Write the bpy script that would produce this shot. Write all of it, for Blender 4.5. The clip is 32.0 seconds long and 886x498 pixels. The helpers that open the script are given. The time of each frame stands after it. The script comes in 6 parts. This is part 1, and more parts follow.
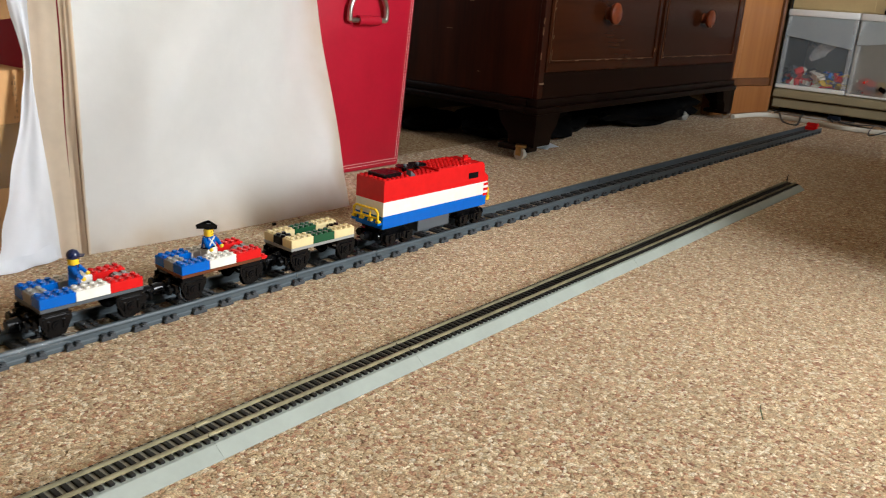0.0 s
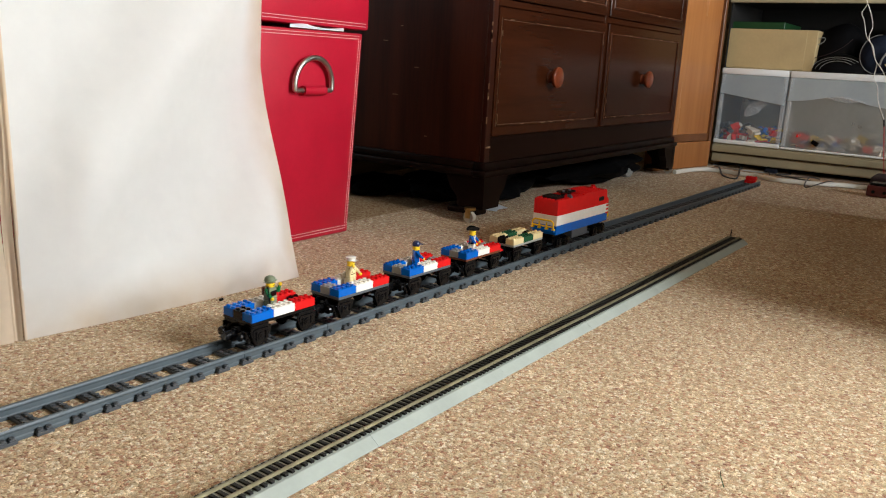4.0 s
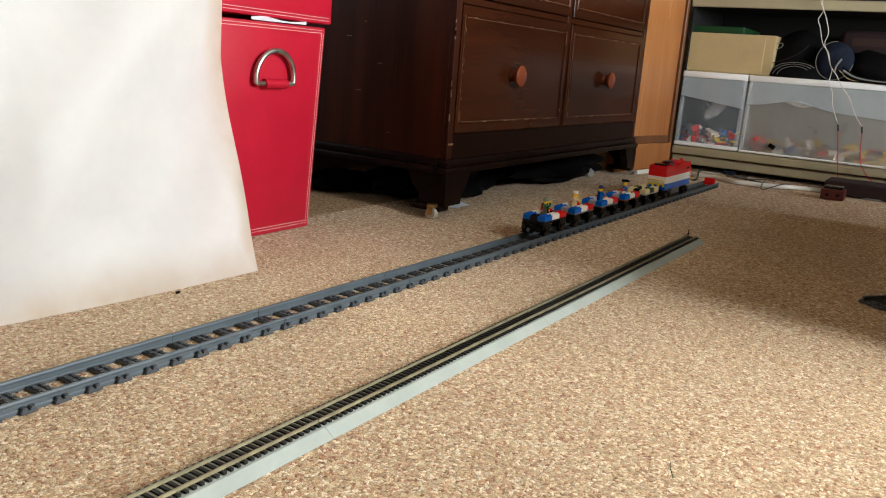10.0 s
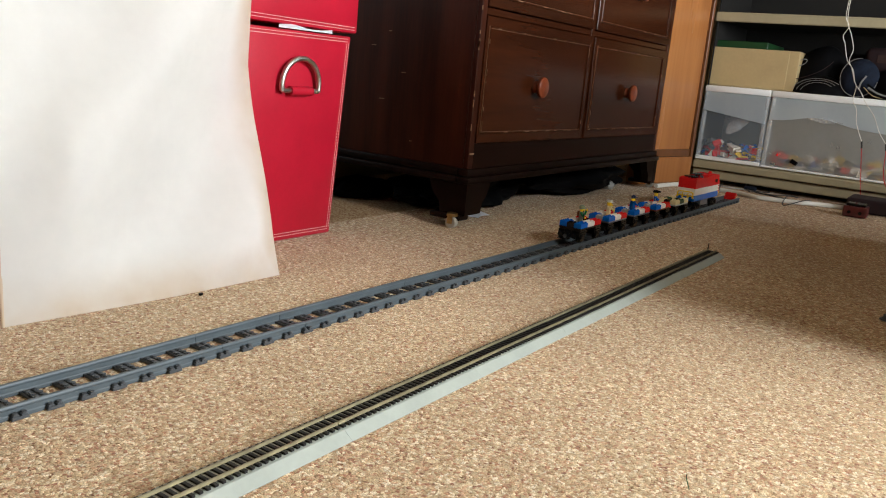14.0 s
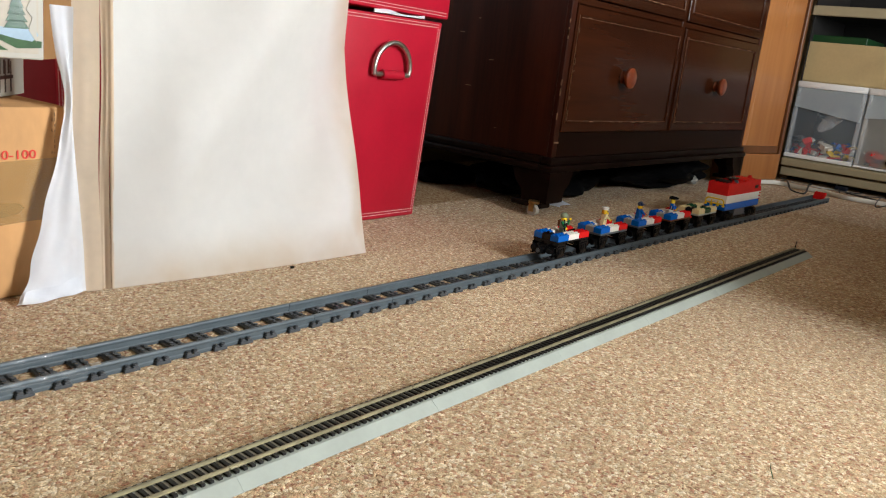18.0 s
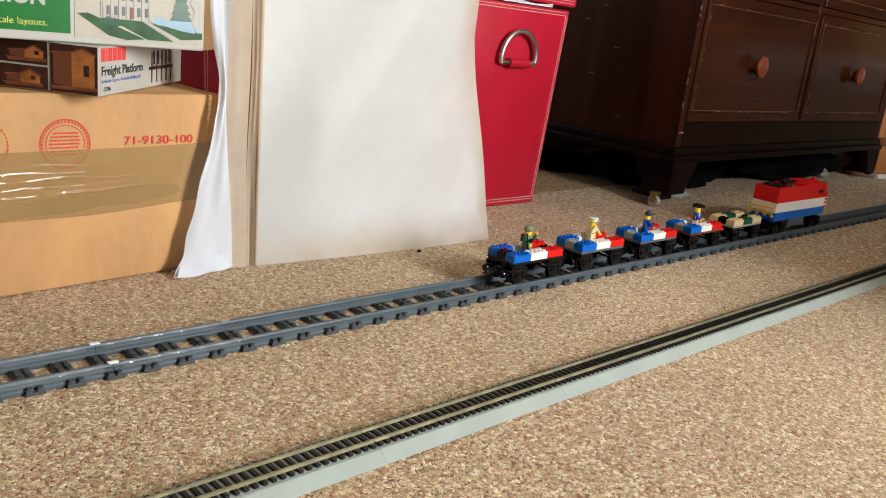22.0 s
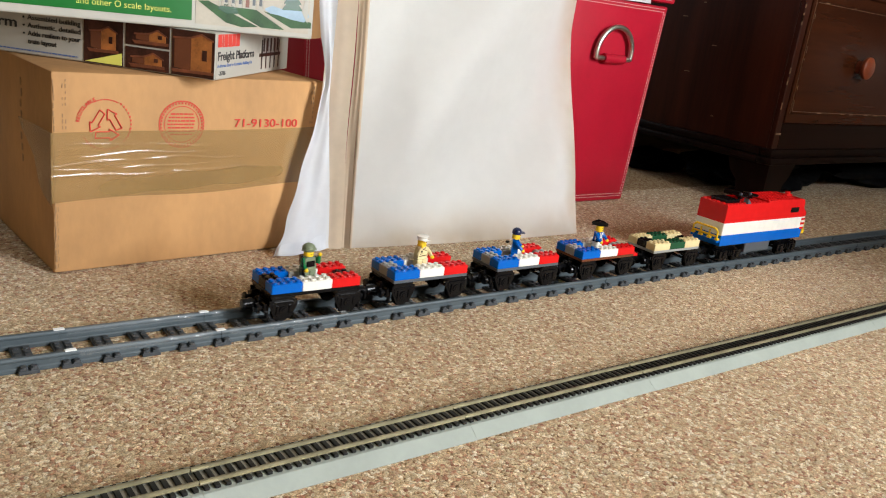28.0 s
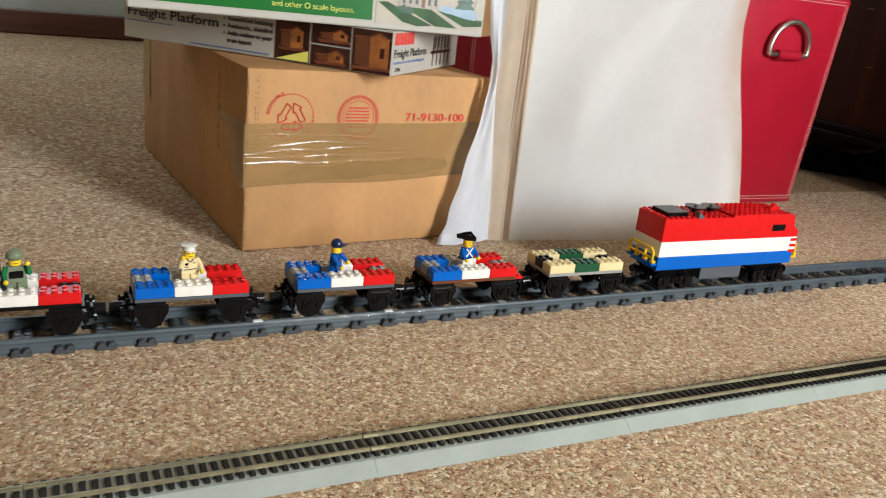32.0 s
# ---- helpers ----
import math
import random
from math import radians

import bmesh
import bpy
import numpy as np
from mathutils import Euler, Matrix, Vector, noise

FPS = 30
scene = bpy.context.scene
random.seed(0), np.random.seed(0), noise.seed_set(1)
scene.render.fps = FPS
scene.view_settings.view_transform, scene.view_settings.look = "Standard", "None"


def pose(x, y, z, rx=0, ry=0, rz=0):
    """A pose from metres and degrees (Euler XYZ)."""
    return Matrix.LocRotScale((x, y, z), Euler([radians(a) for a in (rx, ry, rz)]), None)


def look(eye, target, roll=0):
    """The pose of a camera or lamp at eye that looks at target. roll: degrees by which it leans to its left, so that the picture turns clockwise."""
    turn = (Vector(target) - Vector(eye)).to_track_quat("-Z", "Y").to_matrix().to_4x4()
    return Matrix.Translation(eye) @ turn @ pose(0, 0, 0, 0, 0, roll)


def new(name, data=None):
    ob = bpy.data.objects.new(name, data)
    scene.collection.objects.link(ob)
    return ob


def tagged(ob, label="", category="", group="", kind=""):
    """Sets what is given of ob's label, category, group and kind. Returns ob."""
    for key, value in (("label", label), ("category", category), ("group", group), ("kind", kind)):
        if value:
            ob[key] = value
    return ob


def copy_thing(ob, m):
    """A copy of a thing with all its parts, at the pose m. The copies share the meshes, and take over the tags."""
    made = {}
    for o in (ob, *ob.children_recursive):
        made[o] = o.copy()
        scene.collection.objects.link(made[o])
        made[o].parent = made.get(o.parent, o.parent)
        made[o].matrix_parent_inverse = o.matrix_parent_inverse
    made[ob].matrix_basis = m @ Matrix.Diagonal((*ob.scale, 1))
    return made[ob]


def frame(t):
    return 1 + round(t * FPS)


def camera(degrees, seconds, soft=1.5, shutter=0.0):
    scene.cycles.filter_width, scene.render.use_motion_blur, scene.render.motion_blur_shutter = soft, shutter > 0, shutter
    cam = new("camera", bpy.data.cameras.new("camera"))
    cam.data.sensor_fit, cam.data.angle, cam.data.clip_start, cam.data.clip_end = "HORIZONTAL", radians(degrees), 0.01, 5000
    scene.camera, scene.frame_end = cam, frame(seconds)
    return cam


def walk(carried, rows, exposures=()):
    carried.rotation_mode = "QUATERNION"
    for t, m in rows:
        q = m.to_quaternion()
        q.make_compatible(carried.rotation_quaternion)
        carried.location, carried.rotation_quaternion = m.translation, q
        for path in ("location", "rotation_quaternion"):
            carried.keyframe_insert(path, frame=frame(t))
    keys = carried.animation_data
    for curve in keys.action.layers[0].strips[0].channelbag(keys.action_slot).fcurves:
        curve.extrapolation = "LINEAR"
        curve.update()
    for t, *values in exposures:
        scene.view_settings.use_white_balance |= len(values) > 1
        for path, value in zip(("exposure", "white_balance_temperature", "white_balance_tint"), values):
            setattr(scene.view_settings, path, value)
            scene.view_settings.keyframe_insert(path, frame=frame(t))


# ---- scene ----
cam = camera(57.7, 32.0, soft=1.1, shutter=0.5)
PATH = [
    (0, (-0.19, -0.673, 0.323), (1.324, 0.485, -0.284), 4.2),
    (0.5, (-0.19, -0.673, 0.324), (1.359, 0.446, -0.266), 5.0),
    (1, (-0.189, -0.672, 0.326), (1.379, 0.435, -0.236), 5.2),
    (1.5, (-0.19, -0.673, 0.327), (1.387, 0.43, -0.217), 5.3),
    (2, (-0.19, -0.672, 0.331), (1.384, 0.443, -0.198), 4.6),
    (2.5, (-0.188, -0.669, 0.338), (1.389, 0.45, -0.172), 4.0),
    (3, (-0.187, -0.672, 0.34), (1.4, 0.441, -0.156), 3.9),
    (3.5, (-0.181, -0.665, 0.338), (1.415, 0.444, -0.135), 3.3),
    (5.5, (-0.177, -0.672, 0.331), (1.47, 0.367, -0.127), 3.7),
    (6, (-0.177, -0.674, 0.331), (1.473, 0.352, -0.145), 3.9),
    (6.5, (-0.178, -0.674, 0.331), (1.471, 0.347, -0.158), 3.6),
    (7, (-0.175, -0.674, 0.332), (1.475, 0.342, -0.163), 3.5),
    (7.5, (-0.176, -0.673, 0.335), (1.477, 0.34, -0.158), 3.5),
    (8, (-0.175, -0.674, 0.332), (1.481, 0.338, -0.15), 3.7),
    (8.5, (-0.175, -0.674, 0.333), (1.485, 0.336, -0.141), 3.8),
    (9, (-0.178, -0.672, 0.334), (1.481, 0.341, -0.138), 4.0),
    (9.5, (-0.179, -0.673, 0.332), (1.478, 0.346, -0.136), 4.2),
    (10, (-0.178, -0.674, 0.331), (1.479, 0.346, -0.129), 4.3),
    (10.5, (-0.179, -0.674, 0.331), (1.48, 0.347, -0.122), 4.3),
    (11, (-0.177, -0.676, 0.33), (1.48, 0.348, -0.121), 4.5),
    (11.5, (-0.181, -0.675, 0.329), (1.474, 0.355, -0.118), 4.7),
    (12, (-0.181, -0.677, 0.328), (1.47, 0.361, -0.117), 4.9),
    (12.5, (-0.182, -0.675, 0.328), (1.466, 0.367, -0.118), 4.9),
    (13, (-0.186, -0.675, 0.33), (1.457, 0.374, -0.114), 4.9),
    (13.5, (-0.187, -0.676, 0.33), (1.455, 0.378, -0.11), 5.2),
    (15.5, (-0.199, -0.676, 0.333), (1.406, 0.428, -0.122), 5.1),
    (16, (-0.206, -0.676, 0.33), (1.381, 0.451, -0.131), 5.5),
    (16.5, (-0.21, -0.671, 0.327), (1.357, 0.483, -0.135), 5.7),
    (17, (-0.211, -0.674, 0.328), (1.34, 0.5, -0.136), 5.8),
    (17.5, (-0.213, -0.673, 0.325), (1.331, 0.509, -0.143), 6.1),
    (18, (-0.216, -0.674, 0.322), (1.313, 0.523, -0.158), 6.5),
    (18.5, (-0.224, -0.676, 0.321), (1.278, 0.546, -0.182), 7.0),
    (19, (-0.228, -0.675, 0.317), (1.24, 0.583, -0.197), 7.3),
    (19.5, (-0.235, -0.664, 0.322), (1.202, 0.625, -0.202), 7.2),
    (20, (-0.238, -0.667, 0.322), (1.171, 0.647, -0.215), 6.9),
    (20.5, (-0.237, -0.667, 0.324), (1.152, 0.663, -0.224), 6.7),
    (21, (-0.244, -0.667, 0.326), (1.129, 0.679, -0.223), 6.5),
    (21.5, (-0.249, -0.666, 0.328), (1.108, 0.697, -0.221), 6.6),
    (22, (-0.25, -0.665, 0.328), (1.098, 0.708, -0.218), 6.5),
    (22.5, (-0.251, -0.667, 0.327), (1.095, 0.709, -0.216), 6.6),
    (23, (-0.25, -0.668, 0.327), (1.093, 0.71, -0.218), 6.6),
    (23.5, (-0.251, -0.668, 0.327), (1.088, 0.713, -0.221), 6.5),
    (24, (-0.253, -0.667, 0.326), (1.076, 0.721, -0.227), 6.4),
    (24.5, (-0.258, -0.668, 0.33), (1.055, 0.732, -0.231), 6.4),
    (25, (-0.259, -0.668, 0.33), (1.041, 0.745, -0.232), 6.2),
    (25.5, (-0.264, -0.67, 0.327), (1.022, 0.754, -0.237), 6.6),
    (26, (-0.267, -0.671, 0.322), (0.999, 0.77, -0.242), 7.0),
    (26.5, (-0.27, -0.67, 0.321), (0.974, 0.79, -0.244), 7.2),
    (28.5, (-0.277, -0.673, 0.321), (0.912, 0.828, -0.257), 7.4),
    (29, (-0.28, -0.674, 0.321), (0.898, 0.835, -0.259), 7.5),
    (29.5, (-0.282, -0.676, 0.321), (0.876, 0.848, -0.26), 7.4),
    (30, (-0.286, -0.674, 0.323), (0.848, 0.866, -0.264), 7.3),
    (30.5, (-0.29, -0.673, 0.323), (0.804, 0.891, -0.273), 7.1),
    (31, (-0.293, -0.679, 0.324), (0.739, 0.925, -0.281), 6.9),
    (31.5, (-0.296, -0.681, 0.323), (0.665, 0.96, -0.293), 6.8),
    (32, (-0.3, -0.687, 0.326), (0.587, 0.99, -0.306), 6.6),
]
walk(cam, [(t, look(eye, target, roll)) for t, eye, target, roll in PATH],
     exposures=[(0, -0.14), (3, -0.07), (6, 0.10), (10, 0.12), (13, 0.10), (16, 0.04), (19, -0.03), (24, -0.05), (29, -0.06), (32, -0.14)])


# ---- light and exposure ----
world = bpy.data.worlds.new("world")
scene.world = world
world.use_nodes = True
wn = world.node_tree
sky = wn.nodes.new("ShaderNodeTexSky")
sky.sky_type, sky.sun_disc, sky.sun_elevation, sky.sun_rotation = "NISHITA", False, radians(40), radians(150)
wn.links.new(sky.outputs[0], wn.nodes["Background"].inputs[0])
wn.nodes["Background"].inputs[1].default_value = 0.08


def window_light(name, m, sx, sy, power, colour):
    """The sky's light in a window's opening."""
    lamp = bpy.data.lights.new(name, "AREA")
    lamp.shape, lamp.size, lamp.size_y, lamp.energy, lamp.color = "RECTANGLE", sx, sy, power, colour
    ob = new(name, lamp)
    ob.matrix_world = m
    return ob


window_light("window_light", look((0.95, -1.98, 0.84), (-0.28, 0.2, 0.34)), 0.50, 1.08, 102, (0.915, 0.96, 1.0))
# Added fill lamp, no known window: brightens the drawers and the far floor.
window_light("far_fill_light", look((1.95, -1.98, 0.60), (2.05, 0.2, 0.10)), 0.46, 0.42, 46, (0.93, 0.965, 1.0))
window_light("back_window_light", look((-0.55, 2.42, 1.45), (-0.75, 1.0, 0.0)), 0.8, 0.9, 11, (0.84, 0.93, 1.0))


# ---- materials ----
def mat(name, colour, rough=0.5, metal=0.0, vary=0.0, scale=40.0, bump=0.0, bump_scale=200.0, spec=0.5, coat=0.0, alpha=1.0, stretch=(1, 1, 1), second=None):
    """A surface with variation at two scales, real size (object space)."""
    m = bpy.data.materials.new(name)
    m.use_nodes = True
    nt = m.node_tree
    b = nt.nodes["Principled BSDF"]
    b.inputs["Base Color"].default_value = (*colour, 1)
    b.inputs["Roughness"].default_value, b.inputs["Metallic"].default_value = rough, metal
    b.inputs["Specular IOR Level"].default_value, b.inputs["Coat Weight"].default_value = spec, coat
    b.inputs["Alpha"].default_value = alpha
    tc = nt.nodes.new("ShaderNodeTexCoord")
    mp = nt.nodes.new("ShaderNodeMapping")
    mp.inputs["Scale"].default_value = stretch
    nt.links.new(tc.outputs["Object"], mp.inputs["Vector"])
    if vary or second:
        n1, n2 = nt.nodes.new("ShaderNodeTexNoise"), nt.nodes.new("ShaderNodeTexNoise")
        n1.inputs["Scale"].default_value, n1.inputs["Detail"].default_value = scale, 6
        n2.inputs["Scale"].default_value, n2.inputs["Detail"].default_value = scale * 9, 3
        for n in (n1, n2):
            nt.links.new(mp.outputs[0], n.inputs["Vector"])
        add = nt.nodes.new("ShaderNodeMath")
        add.operation = "MULTIPLY_ADD"
        add.inputs[1].default_value = 0.35
        nt.links.new(n2.outputs[0], add.inputs[0])
        nt.links.new(n1.outputs[0], add.inputs[2])
        ramp = nt.nodes.new("ShaderNodeValToRGB")
        lo = second or tuple(c * (1 - vary) for c in colour)
        hi = colour if second else tuple(min(1, c * (1 + vary)) for c in colour)
        ramp.color_ramp.elements[0].position, ramp.color_ramp.elements[1].position = 0.45, 0.9
        ramp.color_ramp.elements[0].color, ramp.color_ramp.elements[1].color = (*lo, 1), (*hi, 1)
        nt.links.new(add.outputs[0], ramp.inputs[0])
        nt.links.new(ramp.outputs[0], b.inputs["Base Color"])
        rr = nt.nodes.new("ShaderNodeMapRange")
        rr.inputs["To Min"].default_value, rr.inputs["To Max"].default_value = max(0.02, rough - 0.08), min(1, rough + 0.08)
        nt.links.new(n1.outputs[0], rr.inputs["Value"])
        nt.links.new(rr.outputs[0], b.inputs["Roughness"])
    if bump:
        nb = nt.nodes.new("ShaderNodeTexNoise")
        nb.inputs["Scale"].default_value, nb.inputs["Detail"].default_value = bump_scale, 4
        nt.links.new(mp.outputs[0], nb.inputs["Vector"])
        bp = nt.nodes.new("ShaderNodeBump")
        bp.inputs["Strength"].default_value, bp.inputs["Distance"].default_value = 1.0, bump
        nt.links.new(nb.outputs[0], bp.inputs["Height"])
        nt.links.new(bp.outputs[0], b.inputs["Normal"])
    return m


def plastic(name, colour, rough=0.22, spec=0.35):
    return mat(name, colour, rough, vary=0.06, scale=90, bump=0.00003, bump_scale=500, spec=spec)


BLUE = mat("brick_blue", (0.0, 0.105, 0.46), 0.22, vary=0.06, scale=90, bump=0.00003, bump_scale=500, spec=0.3)
WHITE = plastic("brick_white", (0.78, 0.74, 0.66))
RED = plastic("brick_red", (0.62, 0.012, 0.012), spec=0.2)
TAN = plastic("brick_tan", (0.72, 0.58, 0.31))
GREEN = plastic("brick_green", (0.015, 0.075, 0.032))
BLACK = mat("brick_black", (0.0040, 0.0040, 0.0045), 0.20, vary=0.2, scale=90, spec=0.24)
GREY = plastic("brick_light_grey", (0.30, 0.30, 0.28), 0.35)
DGREY = plastic("brick_dark_grey", (0.085, 0.095, 0.105), 0.4)
YELLOW = plastic("brick_yellow", (0.80, 0.52, 0.02))
BROWN = plastic("brick_brown", (0.14, 0.045, 0.02))
SKIN = plastic("figure_yellow", (0.85, 0.55, 0.03))
LBLUE = plastic("figure_blue", (0.0, 0.085, 0.36))
SAND = plastic("figure_sand_green", (0.17, 0.20, 0.12), 0.4)
FGREEN = plastic("figure_green", (0.01, 0.16, 0.05))
TRACK = mat("track_grey", (0.070, 0.087, 0.096), 0.46, vary=0.12, scale=25, bump=0.00005, bump_scale=300, spec=0.33)
TRACK_DARK = mat("sleeper_dark_grey", (0.050, 0.055, 0.060), 0.45, vary=0.15, scale=60, bump=0.00005, bump_scale=300)
RAIL_METAL = mat("rail_metal", (0.39, 0.352, 0.235), 0.55, metal=1.0, vary=0.2, scale=60)
STEEL = mat("ring_steel", (0.55, 0.54, 0.50), 0.3, metal=1.0, vary=0.15, scale=50)
SLEEPER = mat("sleeper_black", (0.013, 0.012, 0.011), 0.6, vary=0.2, scale=80, bump=0.0001, bump_scale=400, spec=0.22)
ROADBED = mat("roadbed_grey", (0.30, 0.325, 0.285), 0.5, vary=0.08, scale=20, bump=0.00005, bump_scale=400)
BALLAST = mat("roadbed_taupe", (0.245, 0.22, 0.172), 0.6, vary=0.15, scale=60)
FILM = mat("clear_tape", (0.75, 0.78, 0.80), 0.06, vary=0.05, scale=60, bump=0.00008, bump_scale=120, alpha=0.07, spec=1.0)
ROADBED_DARK = mat("roadbed_black", (0.018, 0.018, 0.018), 0.6, vary=0.2, scale=40)
MAHOGANY = mat("mahogany", (0.052, 0.0115, 0.004), 0.36, second=(0.014, 0.0038, 0.0019), scale=20, stretch=(1, 1, 0.07), bump=0.0001, bump_scale=60, spec=0.22, coat=0.0)
MAHOGANY_H = mat("mahogany_front", (0.055, 0.0145, 0.0050), 0.20, second=(0.026, 0.0072, 0.0028), scale=16, stretch=(0.07, 1, 1), bump=0.0001, bump_scale=60, spec=0.13, coat=0.0)
# Darker mahogany copies: shade low on the chest and inside is in the colour.
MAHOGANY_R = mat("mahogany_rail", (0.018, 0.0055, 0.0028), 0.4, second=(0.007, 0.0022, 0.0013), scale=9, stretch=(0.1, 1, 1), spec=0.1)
MAHOGANY_SHADE = mat("mahogany_shade", (0.0080, 0.0034, 0.0022), 0.40, vary=0.5, scale=20, spec=0.10)
WORN_LINE = mat("worn_varnish", (0.15, 0.065, 0.030), 0.5, vary=0.6, scale=40)
WORN = mat("worn_edge", (0.26, 0.15, 0.08), 0.6, vary=0.3, scale=90)
KNOB = mat("knob_wood", (0.27, 0.056, 0.017), 0.3, second=(0.12, 0.023, 0.008), scale=60, coat=0.3)
OAK = mat("door_wood", (0.50, 0.205, 0.066), 0.26, second=(0.30, 0.112, 0.034), scale=7, stretch=(1, 1, 0.06), bump=0.0001, bump_scale=50, coat=0.1)
OAK_D = mat("door_wood_dark", (0.16, 0.06, 0.02), 0.4, vary=0.3, scale=10, stretch=(1, 1, 0.06))
LEATHER = mat("red_leatherette", (0.40, 0.0055, 0.022), 0.42, spec=0.32, vary=0.10, scale=14, bump=0.00012, bump_scale=700)
STITCH = mat("white_stitch", (0.78, 0.62, 0.58), 0.8)
PAPER = mat("cream_paper", (0.87, 0.855, 0.815), 0.75, vary=0.04, scale=5, bump=0.0003, bump_scale=30)
PAPER_EDGE = mat("aged_paper", (0.80, 0.665, 0.505), 0.8, vary=0.08, scale=12, bump=0.0003, bump_scale=25)
BAG = mat("white_polythene", (0.90, 0.92, 0.96), 0.48, vary=0.04, scale=10, bump=0.001, bump_scale=24)
CARD = mat("corrugated_card", (0.485, 0.260, 0.103), 0.8, vary=0.16, scale=12, bump=0.0003, bump_scale=90, stretch=(1, 1, 0.5))
CARD_EDGE = mat("card_worn", (0.33, 0.19, 0.09), 0.85, vary=0.2, scale=60)
CARD_PALE = mat("pale_card", (0.50, 0.38, 0.19), 0.8, vary=0.08, scale=12)
TAPE = mat("brown_tape", (0.38, 0.235, 0.092), 0.15, vary=0.14, scale=18, bump=0.0004, bump_scale=40, coat=0.25, alpha=0.58, stretch=(0.3, 1, 2.0))
INK_RED = mat("red_ink", (0.62, 0.05, 0.035), 0.8)
INK_BLACK = mat("black_ink", (0.015, 0.015, 0.016), 0.5)
INK_BLUE = mat("blue_ink", (0.05, 0.12, 0.35), 0.6)
INK_YELLOW = mat("yellow_ink", (0.80, 0.78, 0.15), 0.6)
BOX_WHITE = mat("printed_white", (0.44, 0.42, 0.365), 0.4, vary=0.05, scale=20, spec=0.18)
BOX_GREEN = mat("printed_green", (0.010, 0.135, 0.022), 0.3, vary=0.06, scale=20, spec=0.18)
BOX_DARK = mat("printed_dark", (0.045, 0.016, 0.010), 0.4, vary=0.7, scale=40, spec=0.18)
BOX_ORANGE = mat("printed_orange", (0.33, 0.11, 0.025), 0.45, vary=0.45, scale=60)
BOX_RUST = mat("printed_rust", (0.16, 0.045, 0.018), 0.45, vary=0.4, scale=80)
BOX_CREAM = mat("printed_cream", (0.45, 0.40, 0.32), 0.35, vary=0.10, scale=30, spec=0.18)
BOX_LAWN = mat("printed_lawn", (0.022, 0.075, 0.018), 0.35, vary=0.4, scale=60, spec=0.18)
BOX_SKY = mat("printed_sky", (0.30, 0.41, 0.50), 0.3, vary=0.15, scale=40, spec=0.18)
CREAM = mat("cream_shelf_paint", (0.36, 0.315, 0.20), 0.5, vary=0.08, scale=12)
ROOM_WALL = mat("cream_wall", (0.37, 0.31, 0.215), 0.9, vary=0.05, scale=4, bump=0.0003, bump_scale=60)
# Near black stands in for the shade inside and below the shelves.
SHELF_SHADE = mat("shelf_interior_shade", (0.008, 0.007, 0.006), 0.8, vary=0.3, scale=8)
WALL = mat("pale_blue_wall", (0.58, 0.68, 0.72), 0.85, vary=0.03, scale=5, bump=0.0003, bump_scale=60)
SKIRT = mat("skirting_wood", (0.13, 0.05, 0.036), 0.4, vary=0.35, scale=10, stretch=(0.1, 1, 4))
CEIL = mat("cream_ceiling", (0.46, 0.405, 0.31), 0.9, vary=0.03, scale=5)
CLOTH = mat("dark_cloth", (0.0026, 0.0026, 0.0030), 0.7, spec=0.08, vary=0.3, scale=40, bump=0.0006, bump_scale=90)
CLOTH_BLUE = mat("navy_cloth", (0.010, 0.015, 0.028), 0.8, spec=0.15, vary=0.3, scale=60, bump=0.0006, bump_scale=120)
FOLDER = mat("dark_green_card", (0.006, 0.05, 0.012), 0.5, vary=0.1, scale=20)
CLOTH_RED = mat("maroon_cloth", (0.015, 0.0026, 0.0036), 0.8, vary=0.3, scale=40)
WOVEN = mat("woven_patch", (0.030, 0.010, 0.006), 0.8, vary=0.5, scale=200)
TRIM_WHITE = mat("pale_trim", (0.24, 0.24, 0.23), 0.6)
CABLE_W = mat("white_cable", (0.72, 0.70, 0.64), 0.45)
CABLE_B = mat("black_cable", (0.015, 0.014, 0.014), 0.45)
CABLE_R = mat("red_wire", (0.42, 0.02, 0.02), 0.45)
RUBBER = mat("caster_plastic", (0.45, 0.42, 0.36), 0.35, vary=0.15, scale=60)
BRASS = mat("caster_brass", (0.45, 0.30, 0.12), 0.35, metal=1.0, vary=0.3, scale=80)
CLEAR = mat("translucent_drawer", (0.72, 0.86, 1.0), 0.25, vary=0.05, scale=10, alpha=0.17)
HAZE = mat("milky_plastic", (0.80, 0.91, 1.0), 0.30, vary=0.06, scale=10, alpha=0.50)
FROST = mat("frosted_drawer", (0.68, 0.67, 0.62), 0.35, vary=0.08, scale=6, alpha=0.34)
LIP = mat("frosted_lip", (0.86, 0.90, 0.92), 0.3, vary=0.05, scale=10, alpha=0.26)
BIN_WHITE = mat("drawer_white_rim", (0.92, 0.94, 0.94), 0.35)


